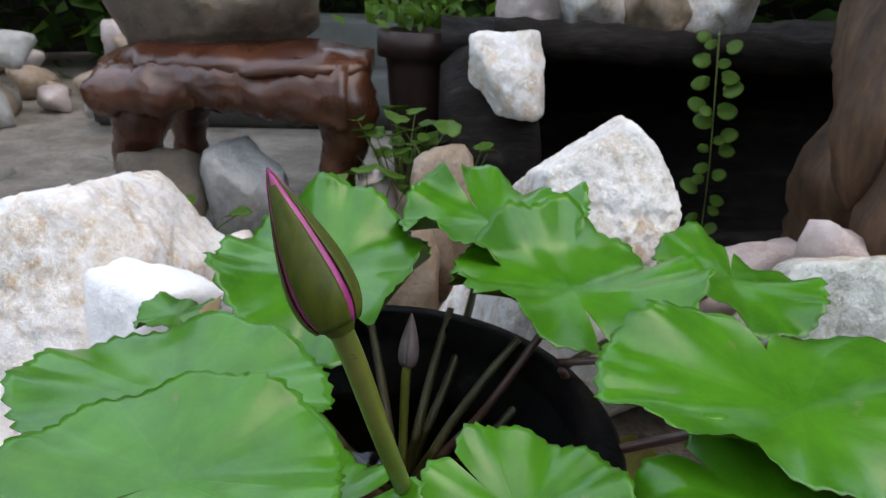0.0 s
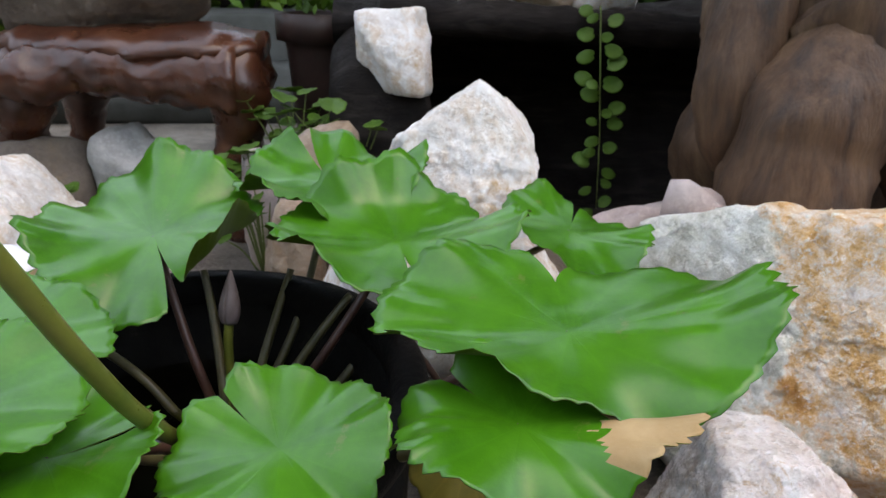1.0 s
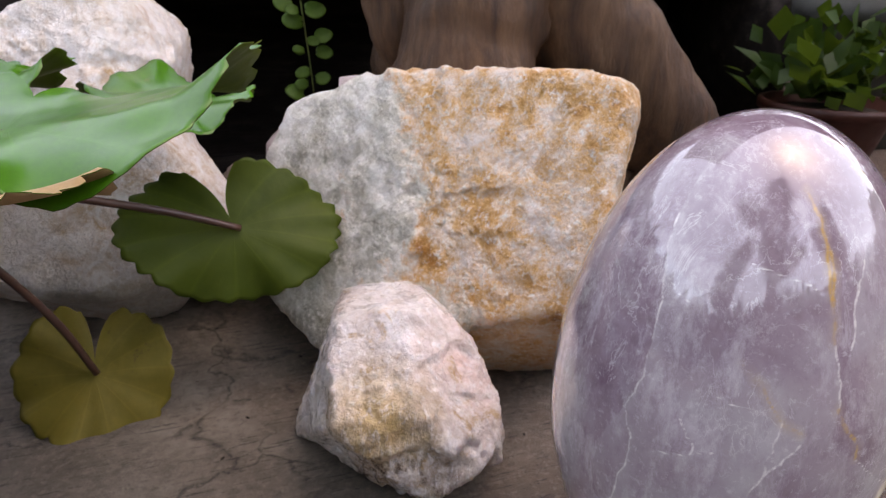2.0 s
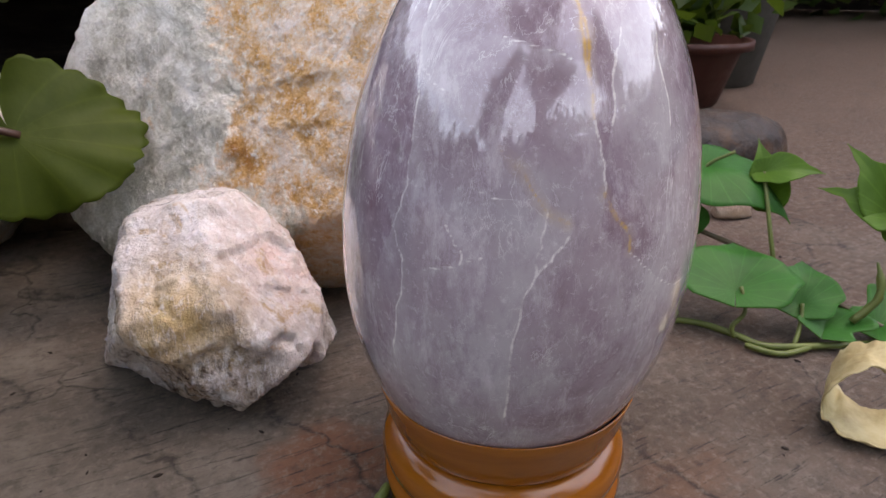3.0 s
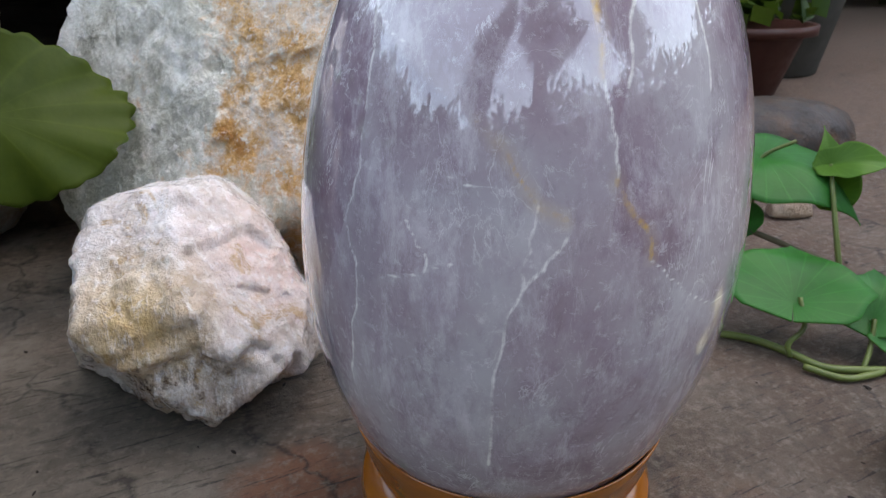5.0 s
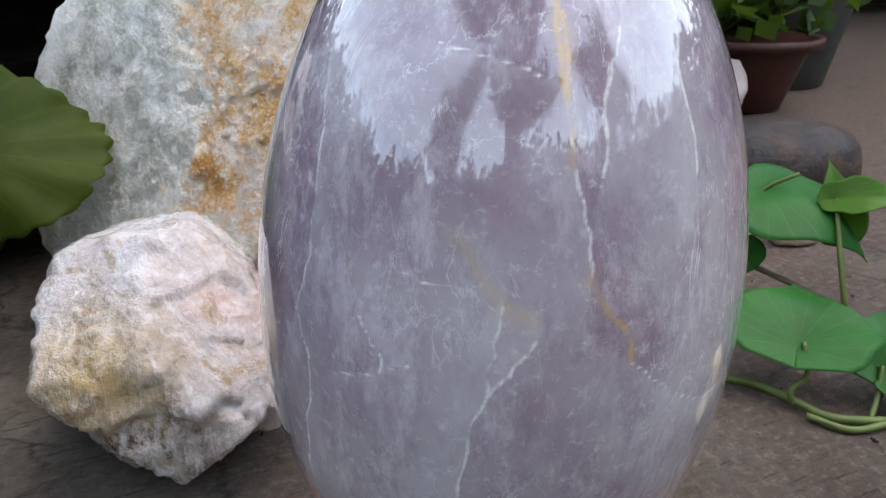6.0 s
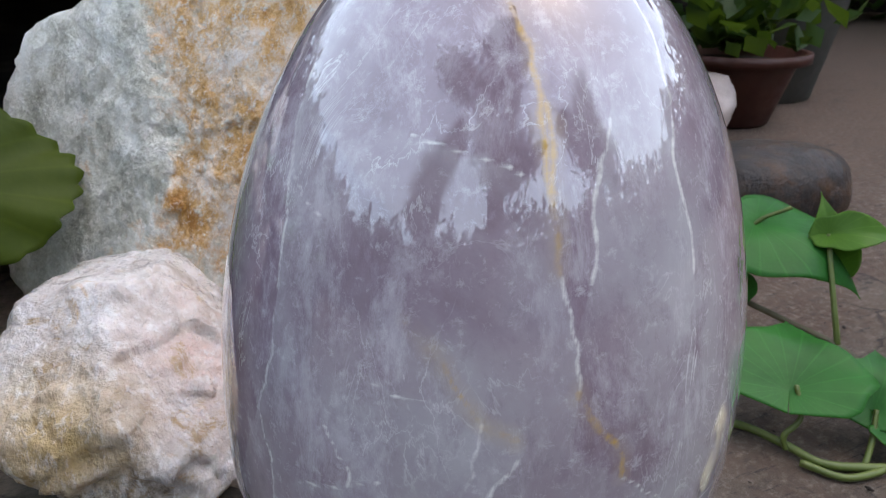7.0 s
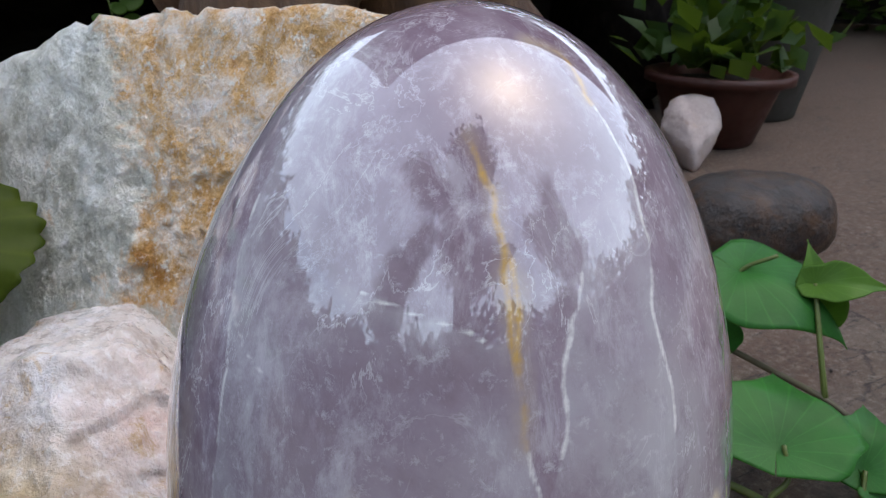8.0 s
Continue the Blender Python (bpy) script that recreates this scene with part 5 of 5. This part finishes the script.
# ---- right of the egg: vine, dry leaf, stones ----
def vine_leaf(parent, base, tip, width, normal, seed, mats=(IVY, IVY_LIGHT, DEAD), lobes=0.0, fold=0.25, arch=0.15, label=""):
    """A pointed heart-shaped leaf with a folded midrib; lobes cuts the sides deeper."""
    b, t = Vector(base), Vector(tip)
    d = t - b
    length = d.length
    d.normalize()
    nz = (Vector(normal) - d * d.dot(Vector(normal))).normalized()
    u = d.cross(nz)
    bm = bmesh.new()
    uvl = bm.loops.layers.uv.new("UVMap")
    n, m = 30, 8
    top, low, uvs = [], [], {}
    for i in range(n + 1):
        s = i / n
        w = width * 2.75 * s ** 0.4 * (1 - s) ** 1.5 if 0 < s < 1 else 0.0004
        w *= 1 - lobes * max(0, math.sin(s * 3 * math.pi * 1.15)) ** 2
        back = 0.22 * length * (1 - s) ** 5
        rt, rl = [], []
        for j in range(-m, m + 1):
            q = j / m
            x = q * w
            y = s * length - back * abs(q) * 1.2
            z = fold * abs(q) ** 1.2 * w + arch * length * math.sin(math.pi * s) - 0.12 * length * s * s + 0.05 * w * math.sin(s * 13 + seed) * abs(q)
            p = b + d * y + u * x + nz * z
            rt.append(bm.verts.new(p))
            rl.append(bm.verts.new(p - nz * 0.0006))
            uvs[rt[-1]] = uvs[rl[-1]] = (0.5 + 0.04 * math.atan2(x, y + 1e-4) * 6, s)
        top.append(rt)
        low.append(rl)

    def face(vs, mi):
        f = bm.faces.new(vs)
        f.material_index = mi
        for lp in f.loops:
            lp[uvl].uv = uvs[lp.vert]
    for i in range(n):
        for j in range(2 * m):
            face((top[i][j], top[i][j + 1], top[i + 1][j + 1], top[i + 1][j]), 0)
            face((low[i][j], low[i + 1][j], low[i + 1][j + 1], low[i][j + 1]), 1)
        for j, a in ((0, 1), (2 * m, -1)):
            face((top[i][j], top[i + 1][j], low[i + 1][j], low[i][j]), 1)
    bmesh.ops.recalc_face_normals(bm, faces=bm.faces)
    return part("leaf", bm, mats, parent, label, base)


def creeping_vine():
    v = thing("creeping_vine", (0.7, 0.2, 0), "creeping vine with pointed green leaves on the cement", "vine")
    at = (0.7, 0.2, 0)
    young = (IVY_LIGHT, IVY_LIGHT, DEAD)
    # two large leaves over the joint, seen half from above
    vine_leaf(v, (0.75, 0.32, 0.099), (0.79, 0.256, 0.068), 0.042, (-0.15, -0.3, 0.94), 1, fold=-0.22, arch=0.16)
    vine_leaf(v, (0.776, 0.283, 0.1), (0.806, 0.25, 0.105), 0.014, (-0.2, -0.75, 0.6), 2, young, 0.2)
    vine_leaf(v, (0.783, 0.28, 0.078), (0.781, 0.297, 0.124), 0.016, (-0.7, -0.7, 0.1), 3, young)
    vine_leaf(v, (0.812, 0.19, 0.08), (0.785, 0.24, 0.1), 0.02, (-0.5, -0.6, 0.6), 4, young, 0.45)
    vine_leaf(v, (0.812, 0.195, 0.082), (0.797, 0.232, 0.133), 0.022, (-0.6, -0.75, 0.2), 5, young, 0.35)
    # leaves near the ground
    vine_leaf(v, (0.694, 0.232, 0.034), (0.738, 0.272, 0.055), 0.046, (-0.25, -0.3, 0.92), 6, fold=0.06, arch=0.1, lobes=0.15)
    vine_leaf(v, (0.734, 0.205, 0.024), (0.764, 0.228, 0.048), 0.028, (-0.25, -0.3, 0.92), 7, fold=0.12, lobes=0.2)
    vine_leaf(v, (0.738, 0.186, 0.012), (0.778, 0.205, 0.018), 0.03, (-0.2, -0.3, 0.93), 9, lobes=0.45)
    vine_leaf(v, (0.775, 0.17, 0.012), (0.83, 0.16, 0.016), 0.028, (0.0, -0.3, 0.93), 10, lobes=0.45)
    vine_leaf(v, (0.735, 0.31, 0.052), (0.722, 0.33, 0.075), 0.014, (-0.6, -0.6, 0.4), 11)
    part("stem", tube([(0.58, 0.3, 0.004), (0.651, 0.267, 0.004), (0.677, 0.248, 0.004), (0.686, 0.222, 0.005), (0.692, 0.203, 0.004), (0.71, 0.19, 0.004), (0.751, 0.171, 0.004), (0.801, 0.15, 0.004), (0.95, 0.1, 0.004)], [0.0026] * 9, 8, 10), VINE, v, "", at)
    part("stem", tube([(0.682, 0.208, 0.004), (0.694, 0.19, 0.003), (0.712, 0.184, 0.004), (0.722, 0.184, 0.004)], [0.0022] * 4, 8, 8), VINE, v, "", at)
    part("stem", tube([(0.722, 0.365, 0.058), (0.738, 0.316, 0.048), (0.748, 0.283, 0.043), (0.758, 0.248, 0.038), (0.764, 0.22, 0.028), (0.771, 0.187, 0.018), (0.79, 0.14, 0.004)], [0.0022] * 7, 8, 8), VINE_OLD, v, "woody brown stem", at)
    part("stem", tube([(0.684, 0.219, 0.004), (0.684, 0.222, 0.012), (0.694, 0.221, 0.022), (0.697, 0.23, 0.038)], [0.0018, 0.0018, 0.0016, 0.0014], 6, 6), VINE, v, "", at)
    part("stem", tube([(0.758, 0.248, 0.038), (0.761, 0.258, 0.06), (0.768, 0.272, 0.085), (0.776, 0.283, 0.1)], [0.002, 0.0018, 0.0016, 0.0014], 6, 6), VINE, v, "", at)
    part("stem", tube([(0.741, 0.306, 0.046), (0.744, 0.316, 0.07), (0.75, 0.32, 0.098), (0.766, 0.306, 0.113)], [0.0018, 0.0017, 0.0015, 0.0014], 6, 6), VINE, v, "", at)
    part("stem", tube([(0.712, 0.19, 0.004), (0.724, 0.196, 0.014), (0.733, 0.203, 0.027)], [0.0018, 0.0016, 0.0014], 6, 6), VINE, v, "", at)
    part("shoot", tube([(0.752, 0.176, 0.02), (0.763, 0.169, 0.038), (0.767, 0.172, 0.051), (0.768, 0.178, 0.063)], [0.003, 0.0026, 0.003, 0.0006], 8, 6, 0.3), VINE, v, "", at)
    return v


creeping_vine()


def dry_leaf():
    """A curled band of dead leaf that stands on its edge like an open loop, wider at the crown, torn at the rim."""
    line = smoothed([(0.676, 0.1, 0.042), (0.669, 0.118, 0.046), (0.662, 0.131, 0.035), (0.66, 0.136, 0.018), (0.662, 0.13, 0.006), (0.662, 0.114, 0.0025), (0.675, 0.098, 0.004)], 9)
    deep = Vector((0.9, 0.43, 0.0)).normalized()
    bm = bmesh.new()
    m = 10
    rows = []
    for i, q in enumerate(line):
        s = i / (len(line) - 1)
        half = 0.019 * (0.45 + 0.75 * math.sin(math.pi * (0.12 + 0.7 * s))) * (1 + 0.18 * noise.noise(Vector((s * 9, 3, 1))))
        row = []
        for j in range(m + 1):
            k = j / m * 2 - 1
            ripple = 0.0035 * noise.fractal(Vector((s * 6, k * 1.5, 4)), 0.8, 2, 4)
            p = q + deep * (half * k * (1 + 0.2 * noise.noise(Vector((s * 14, k * 2, 7))))) + Vector((0, 0.35 * ripple, ripple + 0.004 * k * k))
            p.z = max(0.0015, p.z)
            row.append(bm.verts.new(p))
        rows.append(row)
    for a, b in zip(rows, rows[1:]):
        for j in range(m):
            bm.faces.new((a[j], a[j + 1], b[j + 1], b[j]))
    bmesh.ops.recalc_face_normals(bm, faces=bm.faces)
    bmesh.ops.solidify(bm, geom=bm.faces[:], thickness=0.0008)
    ob = part("dry_leaf", bm, DRY, None, "", (0.667, 0.118, 0))
    return tagged(ob, "curled pale yellow dried leaf on the cement", "dry leaf")


dry_leaf()
boulder((0.975, 0.49, 0.045), (0.088, 0.058, 0.047), -14, STONE_DARK, "smooth dark oblong stone on the cement", 101, 4, n=0, lumps=0.06, chips=0.08)
boulder((0.905, 0.40, 0.014), (0.021, 0.014, 0.013), -30, Q_TAN, "small pale pebble on the cement", 102, 4, "pebble", n=5, lumps=0.02, chips=0.05)
boulder((1.2, 0.80, 0.05), (0.05, 0.04, 0.055), 10, Q_ROSE, "upright cream-white quartz block on the cement", 103)


def debris():
    rnd = random.Random(17)
    for k in range(90):
        x, y = rnd.uniform(0.2, 0.9), rnd.uniform(0.06, 0.55)
        if (x - 0.46) ** 2 + (y - 0.19) ** 2 < 0.07 ** 2:
            continue
        s = rnd.uniform(0.0006, 0.0018)
        bm = bmesh.new()
        bmesh.ops.create_icosphere(bm, subdivisions=1, radius=1)
        for v in bm.verts:
            v.co = Vector((v.co.x * s * rnd.uniform(1, 2.2), v.co.y * s * rnd.uniform(0.6, 1), v.co.z * s * 0.35))
        bmesh.ops.rotate(bm, verts=bm.verts, cent=(0, 0, 0), matrix=Euler((0, 0, rnd.uniform(0, 3))).to_matrix())
        bmesh.ops.translate(bm, verts=bm.verts, vec=(x, y, s * 0.2 + 0.0005))
        ob = part("crumb", bm, SOIL, None, "", (x, y, 0))
        tagged(ob, "small dark crumb of bark on the cement", "debris", "crumbs on the cement")


debris()
tw = part("twig", tube([(0.386, 0.197, 0.003), (0.392, 0.2, 0.004), (0.3985, 0.2045, 0.006)], [0.0016, 0.003, 0.0022], 8, 6, 0.2, 3), VINE, None, "", (0.4, 0.186, 0))
tagged(tw, "short green twig end lying beside the stand", "twig")
